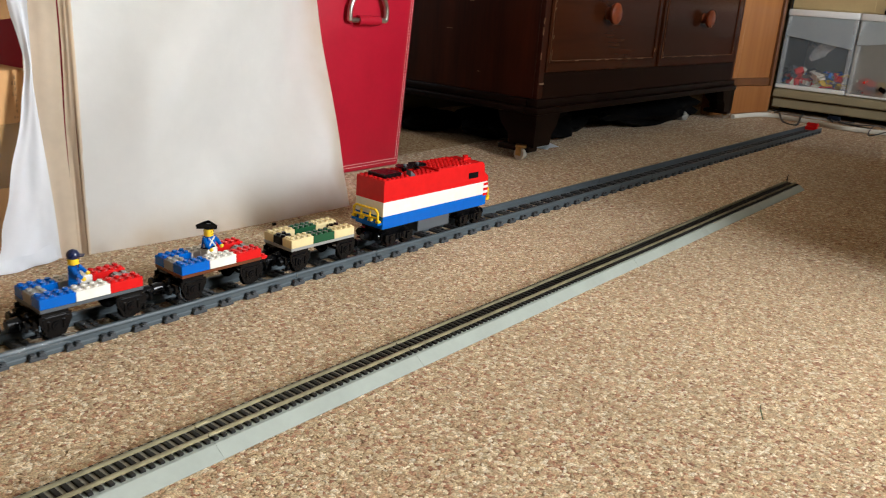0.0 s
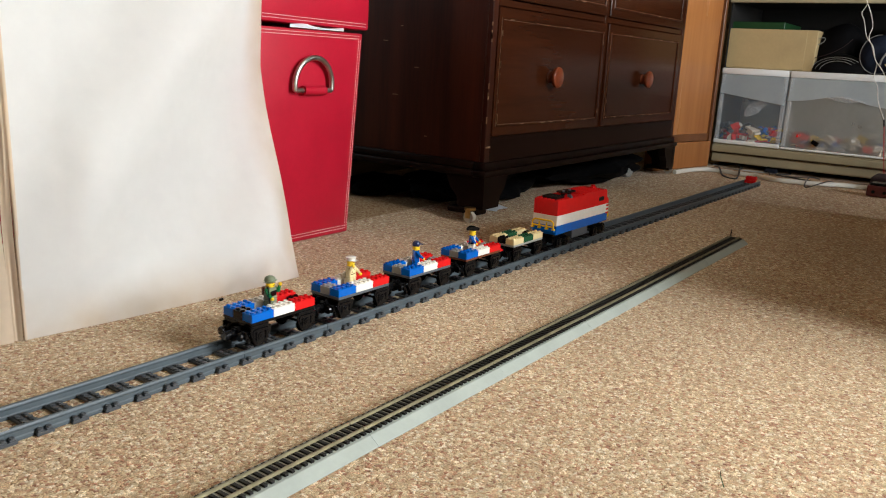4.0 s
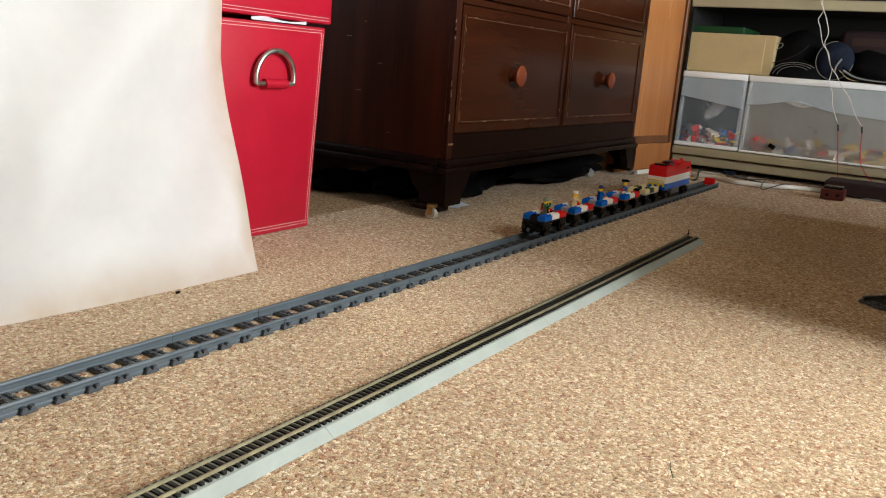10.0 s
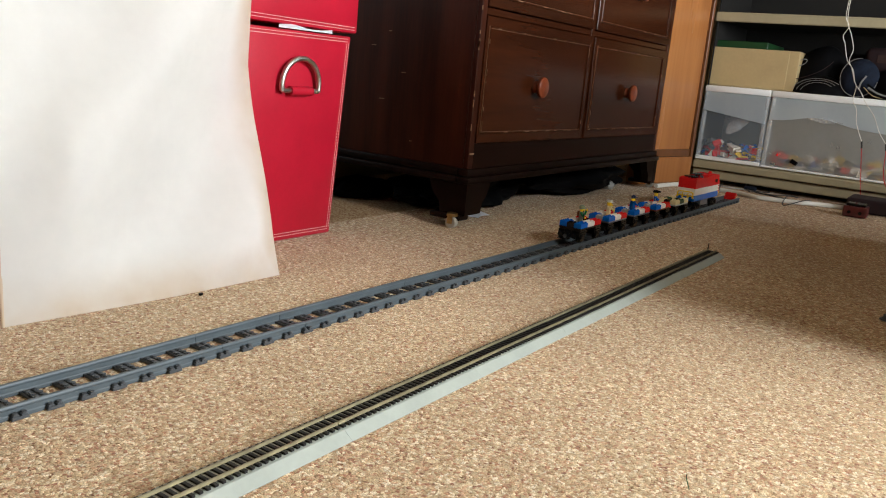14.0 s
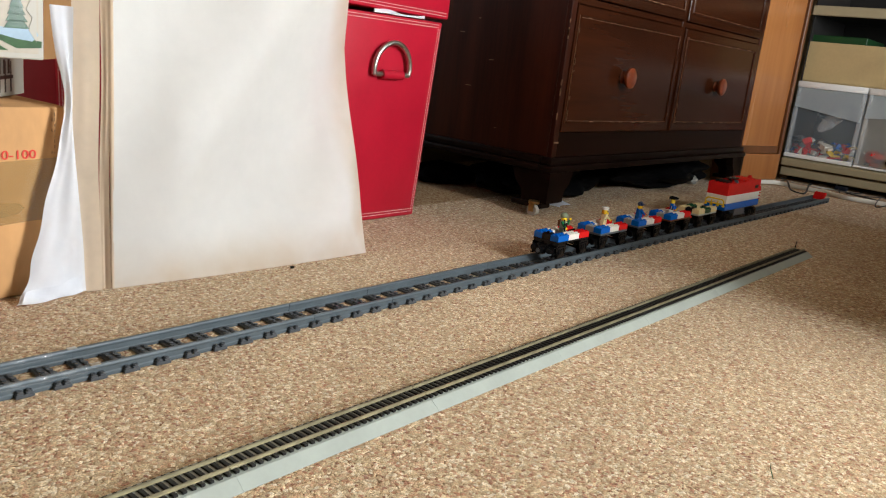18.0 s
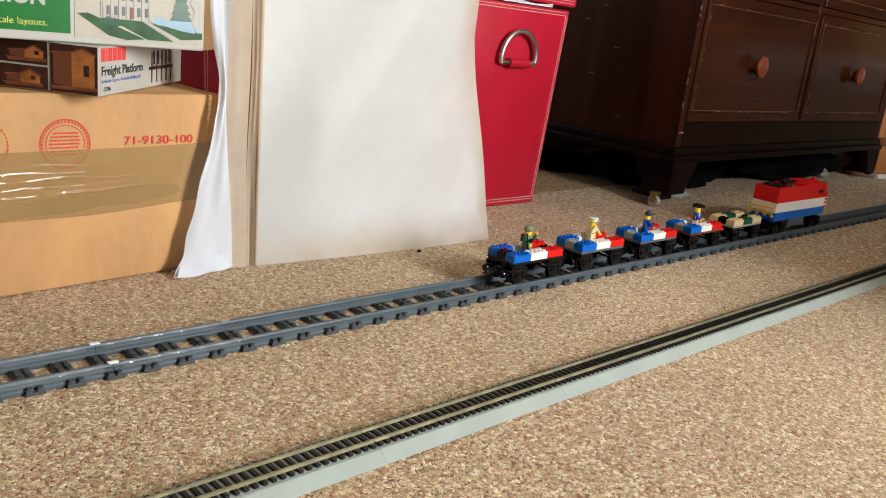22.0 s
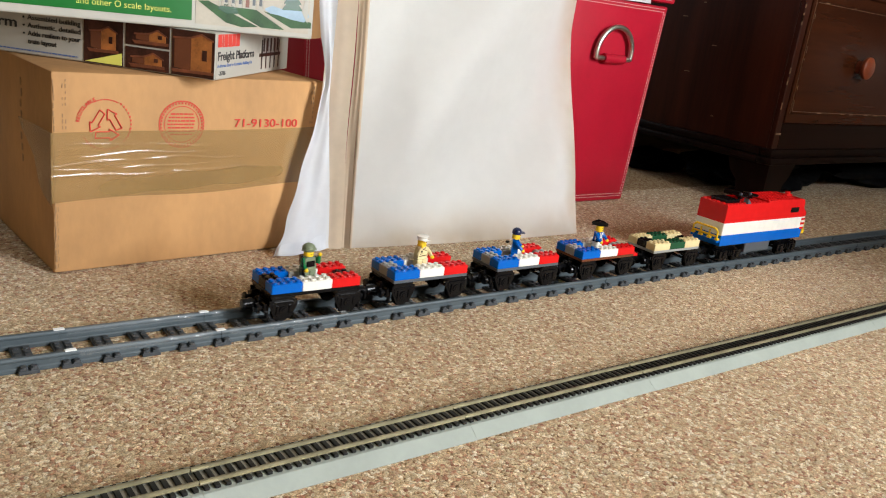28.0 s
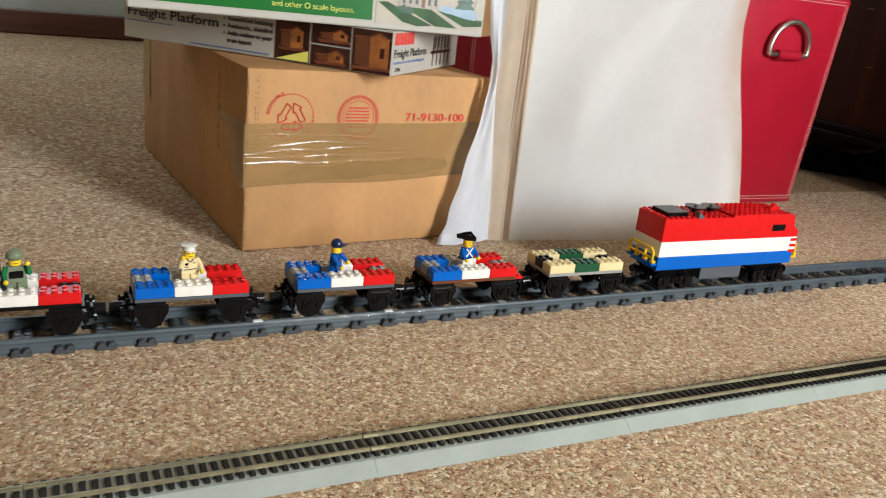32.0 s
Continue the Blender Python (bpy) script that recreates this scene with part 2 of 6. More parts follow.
def age_edges(m, x_right, z_low):
    """Yellowed borders of an old sheet: along its right edge and its foot."""
    nt = m.node_tree
    b = nt.nodes["Principled BSDF"]
    src = b.inputs["Base Color"].links[0].from_socket
    tc, sx = nt.nodes.new("ShaderNodeTexCoord"), nt.nodes.new("ShaderNodeSeparateXYZ")
    nt.links.new(tc.outputs["Object"], sx.inputs[0])
    nz = nt.nodes.new("ShaderNodeTexNoise")
    nz.inputs["Scale"].default_value, nz.inputs["Detail"].default_value = 14, 5
    nt.links.new(tc.outputs["Object"], nz.inputs["Vector"])
    outs = []
    for axis, a0, a1 in (("X", x_right - 0.045, x_right + 0.004), ("Z", z_low + 0.070, z_low - 0.012)):
        mr = nt.nodes.new("ShaderNodeMapRange")
        mr.interpolation_type = "SMOOTHSTEP"
        mr.inputs["From Min"].default_value, mr.inputs["From Max"].default_value = a0, a1
        nt.links.new(sx.outputs[axis], mr.inputs["Value"])
        outs.append(mr)
    mx, mu, mix = nt.nodes.new("ShaderNodeMath"), nt.nodes.new("ShaderNodeMath"), nt.nodes.new("ShaderNodeMixRGB")
    mx.operation, mu.operation = "MAXIMUM", "MULTIPLY"
    nt.links.new(outs[0].outputs[0], mx.inputs[0])
    nt.links.new(outs[1].outputs[0], mx.inputs[1])
    nt.links.new(mx.outputs[0], mu.inputs[0])
    nt.links.new(nz.outputs[0], mu.inputs[1])
    mix.inputs[2].default_value = (0.60, 0.43, 0.24, 1)
    nt.links.new(mu.outputs[0], mix.inputs[0])
    nt.links.new(src, mix.inputs[1])
    nt.links.new(mix.outputs[0], b.inputs["Base Color"])


age_edges(PAPER, 0.669, 0.0)


def carpet_material():
    m = bpy.data.materials.new("berber_carpet")
    m.use_nodes = True
    nt = m.node_tree
    b = nt.nodes["Principled BSDF"]
    b.inputs["Roughness"].default_value, b.inputs["Specular IOR Level"].default_value = 0.95, 0.1
    tc = nt.nodes.new("ShaderNodeTexCoord")
    vo = nt.nodes.new("ShaderNodeTexVoronoi")
    vo.inputs["Scale"].default_value = 260
    vo.inputs["Randomness"].default_value = 1.0
    nz = nt.nodes.new("ShaderNodeTexNoise")
    nz.inputs["Scale"].default_value, nz.inputs["Detail"].default_value = 90, 5
    big = nt.nodes.new("ShaderNodeTexNoise")
    big.inputs["Scale"].default_value, big.inputs["Detail"].default_value = 3, 4
    warp = nt.nodes.new("ShaderNodeMixRGB")
    warp.blend_type, warp.inputs[0].default_value = "ADD", 0.006
    nt.links.new(tc.outputs["Object"], warp.inputs[1])
    nt.links.new(nz.outputs["Color"], warp.inputs[2])
    nt.links.new(warp.outputs[0], vo.inputs["Vector"])
    for n in (nz, big):
        nt.links.new(tc.outputs["Object"], n.inputs["Vector"])
    ramp = nt.nodes.new("ShaderNodeValToRGB")
    e = ramp.color_ramp.elements
    e[0].position, e[0].color = 0.0, (0.177, 0.074, 0.035, 1)
    e[1].position, e[1].color = 1.0, (0.519, 0.399, 0.253, 1)
    for p, c in ((0.18, (0.260, 0.142, 0.073, 1)), (0.5, (0.342, 0.228, 0.127, 1)), (0.8, (0.424, 0.308, 0.182, 1))):
        e.new(p).color = c
    nt.links.new(vo.outputs["Color"], ramp.inputs[0])
    mix = nt.nodes.new("ShaderNodeMixRGB")
    mix.blend_type, mix.inputs[0].default_value = "OVERLAY", 0.25
    nt.links.new(ramp.outputs[0], mix.inputs[1])
    nt.links.new(big.outputs[0], mix.inputs[2])
    nt.links.new(mix.outputs[0], b.inputs["Base Color"])
    bp = nt.nodes.new("ShaderNodeBump")
    bp.invert = True
    bp.inputs["Strength"].default_value, bp.inputs["Distance"].default_value = 1.0, 0.0025
    nt.links.new(vo.outputs["Distance"], bp.inputs["Height"])
    nt.links.new(bp.outputs[0], b.inputs["Normal"])
    return m


CARPET = carpet_material()


def pile_material():
    """Wool tufts, each of its own shade."""
    m = bpy.data.materials.new("carpet_tufts")
    m.use_nodes = True
    nt = m.node_tree
    b = nt.nodes["Principled BSDF"]
    b.inputs["Roughness"].default_value, b.inputs["Specular IOR Level"].default_value = 0.95, 0.12
    b.inputs["Sheen Weight"].default_value, b.inputs["Sheen Roughness"].default_value = 0.15, 0.5
    ge = nt.nodes.new("ShaderNodeNewGeometry")
    ramp = nt.nodes.new("ShaderNodeValToRGB")
    e = ramp.color_ramp.elements
    e[0].position, e[0].color = 0.0, (0.242, 0.102, 0.053, 1)
    e[1].position, e[1].color = 1.0, (0.672, 0.556, 0.394, 1)
    for p, c in ((0.06, (0.369, 0.174, 0.094, 1)), (0.14, (0.391, 0.238, 0.124, 1)), (0.30, (0.430, 0.296, 0.159, 1)), (0.42, (0.490, 0.291, 0.169, 1)), (0.54, (0.456, 0.332, 0.184, 1)), (0.74, (0.532, 0.396, 0.229, 1)), (0.86, (0.630, 0.491, 0.313, 1)), (0.94, (0.652, 0.528, 0.358, 1))):
        e.new(p).color = c
    nt.links.new(ge.outputs["Random Per Island"], ramp.inputs[0])
    tc = nt.nodes.new("ShaderNodeTexCoord")
    nz = nt.nodes.new("ShaderNodeTexNoise")
    nz.inputs["Scale"].default_value, nz.inputs["Detail"].default_value = 2.2, 5
    nt.links.new(tc.outputs["Object"], nz.inputs["Vector"])
    mr = nt.nodes.new("ShaderNodeMapRange")
    mr.inputs["From Min"].default_value, mr.inputs["From Max"].default_value = 0.3, 0.7
    mr.inputs["To Min"].default_value, mr.inputs["To Max"].default_value = 0.86, 1.10
    nt.links.new(nz.outputs[0], mr.inputs["Value"])
    mul = nt.nodes.new("ShaderNodeVectorMath")
    mul.operation = "SCALE"
    nt.links.new(ramp.outputs[0], mul.inputs[0])
    nt.links.new(mr.outputs[0], mul.inputs["Scale"])
    fib = nt.nodes.new("ShaderNodeTexNoise")
    fib.inputs["Scale"].default_value, fib.inputs["Detail"].default_value = 750, 3
    nt.links.new(tc.outputs["Object"], fib.inputs["Vector"])
    fr = nt.nodes.new("ShaderNodeMapRange")
    fr.inputs["From Min"].default_value, fr.inputs["From Max"].default_value = 0.32, 0.68
    fr.inputs["To Min"].default_value, fr.inputs["To Max"].default_value = 0.56, 1.44
    nt.links.new(fib.outputs[0], fr.inputs["Value"])
    fine = nt.nodes.new("ShaderNodeVectorMath")
    fine.operation = "SCALE"
    nt.links.new(mul.outputs[0], fine.inputs[0])
    clump = nt.nodes.new("ShaderNodeTexNoise")
    clump.inputs["Scale"].default_value, clump.inputs["Detail"].default_value = 130, 2
    nt.links.new(tc.outputs["Object"], clump.inputs["Vector"])
    cr = nt.nodes.new("ShaderNodeMapRange")
    cr.inputs["From Min"].default_value, cr.inputs["From Max"].default_value = 0.32, 0.68
    cr.inputs["To Min"].default_value, cr.inputs["To Max"].default_value = 0.80, 1.20
    nt.links.new(clump.outputs[0], cr.inputs["Value"])
    both = nt.nodes.new("ShaderNodeMath")
    both.operation = "MULTIPLY"
    nt.links.new(fr.outputs[0], both.inputs[0])
    nt.links.new(cr.outputs[0], both.inputs[1])
    nt.links.new(both.outputs[0], fine.inputs["Scale"])
    nt.links.new(fine.outputs[0], b.inputs["Base Color"])
    bp = nt.nodes.new("ShaderNodeBump")
    bp.inputs["Strength"].default_value, bp.inputs["Distance"].default_value = 0.7, 0.0006
    nt.links.new(fib.outputs[0], bp.inputs["Height"])
    nt.links.new(bp.outputs[0], b.inputs["Normal"])
    return m


PILE = pile_material()


# ---- building helpers ----
def empty(name, x=0, y=0, z=0, rz=0):
    ob = new(name)
    ob.empty_display_size = 0.02
    ob.matrix_world = pose(x, y, z, 0, 0, rz)
    return ob


def mesh_of(bm, name, *materials, smooth=None):
    me = bpy.data.meshes.new(name)
    if smooth is not None:
        for f in bm.faces:
            f.smooth = True
    bm.to_mesh(me)
    bm.free()
    for m in materials:
        me.materials.append(m)
    if smooth is not None:
        me.set_sharp_from_angle(angle=radians(smooth))
    return me


def part(name, bm, material, parent=None, label="", m=None, smooth=None):
    """Links a bmesh (or a mesh) as one mesh object under a thing or a part."""
    me = bm if isinstance(bm, bpy.types.Mesh) else mesh_of(bm, name, *(material if isinstance(material, tuple) else (material,)), smooth=smooth)
    ob = new(name, me)
    ob.parent = parent
    if m is not None:
        ob.matrix_local = m
    if label:
        ob["label"] = label
    return ob


def add_box(bm, x0, x1, y0, y1, z0, z1, bevel=0.0, slot=0, segs=1):
    r = bmesh.ops.create_cube(bm, size=1.0, matrix=Matrix.LocRotScale(((x0 + x1) / 2, (y0 + y1) / 2, (z0 + z1) / 2), None, (x1 - x0, y1 - y0, z1 - z0)))
    faces = list({f for v in r["verts"] for f in v.link_faces})
    for f in faces:
        f.material_index = slot
    if bevel:
        edges = list({e for v in r["verts"] for e in v.link_edges})
        out = bmesh.ops.bevel(bm, geom=edges, offset=bevel, segments=segs, affect="EDGES", profile=0.5)
        for f in out["faces"]:
            f.material_index = slot
    return bm


def box(x0, x1, y0, y1, z0, z1, bevel=0.0, segs=1):
    return add_box(bmesh.new(), x0, x1, y0, y1, z0, z1, bevel, 0, segs)


def add_rod(bm, a, b, r0, r1=None, segs=10, slot=0):
    a, b = Vector(a), Vector(b)
    d = b - a
    m = Matrix.Translation((a + b) / 2) @ d.to_track_quat("Z", "Y").to_matrix().to_4x4()
    r = bmesh.ops.create_cone(bm, cap_ends=True, segments=segs, radius1=r0, radius2=r0 if r1 is None else r1, depth=d.length, matrix=m)
    for f in {f for v in r["verts"] for f in v.link_faces}:
        f.material_index = slot
    return bm


def rod(a, b, r0, r1=None, segs=10):
    return add_rod(bmesh.new(), a, b, r0, r1, segs)


def add_ball(bm, c, rx, ry, rz, segs=12, slot=0):
    r = bmesh.ops.create_uvsphere(bm, u_segments=segs, v_segments=max(6, segs * 2 // 3), radius=1, matrix=Matrix.LocRotScale(c, None, (rx, ry, rz)))
    for f in {f for v in r["verts"] for f in v.link_faces}:
        f.material_index = slot
    return bm


def prism(points, y0, y1, bm=None, slot=0):
    """A side profile in x and z, carried from y0 to y1."""
    bm = bm or bmesh.new()
    a = [bm.verts.new((x, y0, z)) for x, z in points]
    b = [bm.verts.new((x, y1, z)) for x, z in points]
    n = len(points)
    fs = [bm.faces.new(a), bm.faces.new(b[::-1])]
    for i in range(n):
        fs.append(bm.faces.new((a[i], b[i], b[(i + 1) % n], a[(i + 1) % n])))
    for f in fs:
        f.material_index = slot
    bmesh.ops.recalc_face_normals(bm, faces=fs)
    return bm


def sheet(fn, nu, nv, thick=0.0):
    """A surface fn(u, v) -> x, y, z over the unit square."""
    bm = bmesh.new()
    g = [[bm.verts.new(fn(i / nu, j / nv)) for j in range(nv + 1)] for i in range(nu + 1)]
    for i in range(nu):
        for j in range(nv):
            bm.faces.new((g[i][j], g[i + 1][j], g[i + 1][j + 1], g[i][j + 1]))
    if thick:
        bmesh.ops.solidify(bm, geom=bm.faces[:], thickness=thick)
    return bm


def tube(points, r, segs=6):
    """A smooth round cord through the points."""
    bm = bmesh.new()
    pts = [Vector(p) for p in points]
    fine = []
    for i in range(len(pts) - 1):
        p0, p1, p2, p3 = pts[max(i - 1, 0)], pts[i], pts[i + 1], pts[min(i + 2, len(pts) - 1)]
        for k in range(6):
            t = k / 6
            fine.append(0.5 * (2 * p1 + (p2 - p0) * t + (2 * p0 - 5 * p1 + 4 * p2 - p3) * t * t + (3 * p1 - p0 - 3 * p2 + p3) * t ** 3))
    fine.append(pts[-1])
    rings = []
    for i, p in enumerate(fine):
        d = (fine[min(i + 1, len(fine) - 1)] - fine[max(i - 1, 0)]).normalized()
        side = d.cross(Vector((0.13, 0.21, 1))).normalized()
        up = side.cross(d)
        rings.append([bm.verts.new(p + r * (math.cos(a) * side + math.sin(a) * up)) for a in (2 * math.pi * k / segs for k in range(segs))])
    for a, b in zip(rings, rings[1:]):
        for k in range(segs):
            bm.faces.new((a[k], a[(k + 1) % segs], b[(k + 1) % segs], b[k]))
    bm.faces.new(rings[0][::-1])
    bm.faces.new(rings[-1])
    return bm


def words(name, text, size, material, parent, m, label="", width=None, depth=0.0002, bold=0.0):
    """Lettering in the built-in font, as a mesh; m: its plane, x along the line; width: the line's length."""
    cu = bpy.data.curves.new(name, "FONT")
    cu.body, cu.size, cu.extrude, cu.offset = text, size, depth, bold
    tmp = bpy.data.objects.new(name, cu)
    scene.collection.objects.link(tmp)
    me = bpy.data.meshes.new_from_object(tmp.evaluated_get(bpy.context.evaluated_depsgraph_get()))
    bpy.data.objects.remove(tmp)
    xs = [v.co.x for v in me.vertices]
    if width and xs:
        me.transform(Matrix.Diagonal((width / (max(xs) - min(xs)), 1, 1, 1)))
    me.materials.clear()
    me.materials.append(material)
    ob = new(name, me)
    ob.parent, ob.matrix_local = parent, m
    if label:
        ob["label"] = label
    return ob


FACE = pose(0, 0, 0, 90, 0, 0)  # lettering on a wall that faces -y


# ---- plan, in metres ----
TRACK_Y, TRACK_SLOPE, TRACK_PIECES, TRACK_END = 0.001, -0.0195, 19, 2.44
HO_Y, HO_TURN, HO_END = -0.2350, -0.75, 1.485
CHEST_X, CHEST_Y, CHEST_W, CHEST_TURN = 1.252, 0.215, 1.153, 0.0
RBOX_X, RBOX_Y, RBOX_TURN, RBOX_H, RBOX_FLARE, RING_U, RING_Z = 0.965, 0.336, 0.0, 0.369, 0.020, 0.645, 0.271
RBOX2_X, RBOX2_Y = 0.745, 0.66
PAPER_X0, PAPER_X1, PAPER_Y0, PAPER_LEAN = 0.265, 0.669, 0.193, 0.065
BAG_X0, BAG_X1, BAG_Y = 0.162, 0.230, 0.197
CARTON_X0, CARTON_Y, CARTON_TURN, CARTON_W, CARTON_D, CARTON_H = -0.0945, 0.200, 4.6, 0.322, 0.55, 0.213
TAPE_Z0, TAPE_Z1, TXT_X, TXT_Z, TXT_W, STAMP1_X, STAMP2_X, STAMP_Z = 0.078, 0.150, 0.199, 0.157, 0.084, 0.053, 0.136, 0.160
KIT_X, KIT_Y, KIT_TURN = 0.063, 0.176, -45.0
KIT2_X, KIT2_Y, KIT2_TURN = 0.185, 0.193, -4.0
SHELF_X, SHELF_Y, SHELF_TURN, SHELF_Z0, SHELF_Z1, BIN_W, BIN_H = 2.815, 0.20, 0.0, 0.085, 0.587, 0.228, 0.268
DOOR_X, DOOR_Y, DOOR_TURN = 2.780, 0.212, 77.5
ROOM_X1 = 3.4
DARK_X, DARK_Y = 1.235, -0.590
SPECK, THREAD = (0.512, 0.160), (0.482, -0.517)
PITCH, LOCO_OFF, WHEEL_R = 0.137, 0.692, 0.0092
# seconds, and how far along the track the last wagon's tail stands
TRAIN = [
    (0, -0.171), (0.5, -0.104), (1, -0.037), (1.5, 0.027), (2, 0.100), (2.5, 0.174), (3, 0.247), (3.5, 0.321), (5.5, 0.622),
    (6, 0.688), (6.5, 0.755), (7, 0.820), (7.5, 0.879), (8, 0.939), (8.5, 0.999), (9, 1.067), (9.5, 1.136), (10, 1.206),
    (10.5, 1.272), (11, 1.299), (11.5, 1.303), (12, 1.304), (12.5, 1.302), (13, 1.297), (13.5, 1.292), (14.2, 1.268), (15.5, 1.138),
    (16, 1.085), (16.5, 1.041), (17, 0.995), (17.5, 0.942), (18, 0.893), (18.5, 0.838), (19, 0.789), (19.5, 0.740), (20, 0.692),
    (20.5, 0.642), (21, 0.592), (21.5, 0.546), (22, 0.502), (22.5, 0.460), (23, 0.422), (23.5, 0.387), (24, 0.346), (24.5, 0.308),
    (25, 0.270), (25.5, 0.228), (26, 0.194), (26.5, 0.165), (28.5, 0.000), (29, -0.055), (29.5, -0.106), (30, -0.160), (30.5, -0.210),
    (31, -0.261), (31.5, -0.313), (32, -0.367),
]


# ---- the room ----
def room():
    x0, x1, y0, y1, h = -2.0, ROOM_X1, -2.0, 2.45, 2.4
    fl = part("floor", box(x0 - 0.1, x1 + 0.1, y0 - 0.1, y1 + 0.1, -0.05, -0.0005), CARPET, None)
    tagged(fl, "beige and brown flecked loop-pile carpet", "carpet", kind="structure")
    tagged(part("ceiling", box(x0, x1, y0, y1, h, h + 0.1), CEIL, None), "cream painted ceiling", "ceiling", kind="structure")
    tagged(part("baseboard", box(x0, x1, y1 - 0.02, y1 - 0.001, 0.0005, 0.078, 0.004), SKIRT, None), "dark varnished wooden skirting board", "skirting", kind="structure")
    tagged(part("wall_east", box(x1, x1 + 0.12, y0, y1, 0, h), ROOM_WALL, None), "plain painted wall", "wall", kind="structure")
    tagged(part("wall_behind_chest", box(1.20, x1 - 0.001, 0.80, 0.92, 0.0005, h - 0.001), ROOM_WALL, None), "plain painted wall behind the chest", "wall", kind="structure")

    def wall_with_window(name, axis, at, lo, hi, a, b, za, zb, paint=ROOM_WALL, label="plain painted wall, unseen, with a window opening for a lamp"):
        bm = bmesh.new()
        for p, q, z0, z1 in ((lo, a, 0, h), (b, hi, 0, h), (a, b, 0, za), (a, b, zb, h)):
            if axis == "y":
                add_box(bm, p, q, at - 0.12, at, z0, z1)
            else:
                add_box(bm, at - 0.12, at, p, q, z0, z1)
        tagged(part(name, bm, paint, None), label, "wall", kind="structure")
    wall_with_window("wall_south", "y", y0, x0, 1.5, 0.69, 1.21, 0.29, 1.40)
    # This opening exists only for the added far fill lamp.
    wall_with_window("wall_south_east", "y", y0, 1.5, x1, 1.71, 2.19, 0.38, 0.82)
    wall_with_window("wall_north", "y", y1 + 0.12, x0, x1, -0.99, -0.11, 0.96, 1.94, WALL, "pale blue painted wall with a window")
    tagged(part("wall_west", box(x0 - 0.12, x0, y0, y1, 0, h), ROOM_WALL, None), "plain painted wall", "wall", kind="structure")
    # Added out-of-view block; it only shades the right-hand carpet from the window lamps.
    tagged(part("shade_block", box(0.97, 2.10, y0 + 0.12, -1.00, 0.0005, 0.565), ROOM_WALL, None), "unseen low block added to shade the carpet on the right", "wall", kind="structure")


room()


def wooden_door():
    d = empty("cupboard_door", DOOR_X, DOOR_Y, 0, DOOR_TURN)
    part("door_panel", box(0.004, 0.022, 0, 0.355, 0.1005, 1.9, 0.002), OAK, d)
    part("lower_rail", box(0.001, 0.022, 0, 0.355, 0.0925, 0.118, 0.001), OAK_D, d, "darker rail above the plinth")
    part("plinth", box(-0.014, 0.026, 0, 0.355, 0.001, 0.092, 0.003), OAK, d, "lower wooden plinth")
    part("door_edge", box(-0.006, 0.030, -0.016, -0.0005, 0.001, 1.9, 0.002), OAK_D, d, "darker vertical edge strip")
    tagged(d, "tall varnished brown wooden cupboard door beside the chest", "cupboard door")


wooden_door()


# ---- carpet pile: tufts over the part of the floor that is seen from near ----
def carpet_pile(x0, x1, y0, y1, pitch, seed=7):
    rng = np.random.default_rng(seed)
    nx, ny = int((x1 - x0) / pitch), int((y1 - y0) / pitch)
    gx, gy = np.meshgrid(np.arange(nx), np.arange(ny), indexing="ij")
    cx = (x0 + (gx + 0.5 * (gy % 2)) * pitch).ravel() + rng.normal(0, pitch * 0.24, nx * ny)
    cy = (y0 + gy * pitch).ravel() + rng.normal(0, pitch * 0.24, nx * ny)
    n = cx.size
    k = 5
    a = rng.uniform(0, 2 * np.pi, n)[:, None] + np.arange(k)[None] * (2 * np.pi / k)
    long, turn = rng.uniform(0.70, 1.10, n)[:, None] * pitch, rng.uniform(0, np.pi, n)[:, None]
    wide = long * rng.uniform(0.45, 0.95, n)[:, None]
    u, v = np.cos(a) * long, np.sin(a) * wide
    px, py = u * np.cos(turn) - v * np.sin(turn), u * np.sin(turn) + v * np.cos(turn)
    h = rng.uniform(0.0003, 0.0009, n)
    co = np.zeros((n, k + 1, 3), np.float32)
    co[:, :k, 0], co[:, :k, 1], co[:, :k, 2] = cx[:, None] + px, cy[:, None] + py, -0.0003
    co[:, k, 0], co[:, k, 1], co[:, k, 2] = cx + rng.normal(0, pitch * 0.16, n), cy + rng.normal(0, pitch * 0.16, n), h - 0.0003
    pat = np.array([(i, (i + 1) % k, k) for i in range(k)], np.int32).ravel()
    loops = (np.arange(n, dtype=np.int32)[:, None] * (k + 1) + pat[None]).ravel()
    totals = np.full(n * k, 3, np.int32)
    starts = np.arange(0, loops.size, 3, dtype=np.int32)
    me = bpy.data.meshes.new("carpet_pile")
    me.vertices.add(n * (k + 1))
    me.vertices.foreach_set("co", co.ravel())
    me.loops.add(loops.size)
    me.loops.foreach_set("vertex_index", loops)
    me.polygons.add(totals.size)
    me.polygons.foreach_set("loop_start", starts)
    me.polygons.foreach_set("use_smooth", np.ones(totals.size, bool))
    me.update(calc_edges=True)
    me.materials.append(PILE)
    tagged(new("carpet_pile", me), "beige, brown and reddish wool tufts of the carpet", "carpet pile", kind="stuff")


carpet_pile(-0.62, 0.98, -0.74, 0.26, 0.0028)
carpet_pile(0.98, 1.95, -0.79, 0.40, 0.0042, 8)
carpet_pile(1.95, 2.90, -1.25, 0.40, 0.0058, 10)
carpet_pile(1.44, 1.95, -1.25, -0.79, 0.0058, 11)
carpet_pile(-0.62, 0.98, 0.26, 0.50, 0.0042, 9)
carpet_pile(-1.60, 0.25, 0.50, 2.42, 0.0064, 12)
carpet_pile(-1.60, -0.62, -0.20, 0.50, 0.0064, 13)


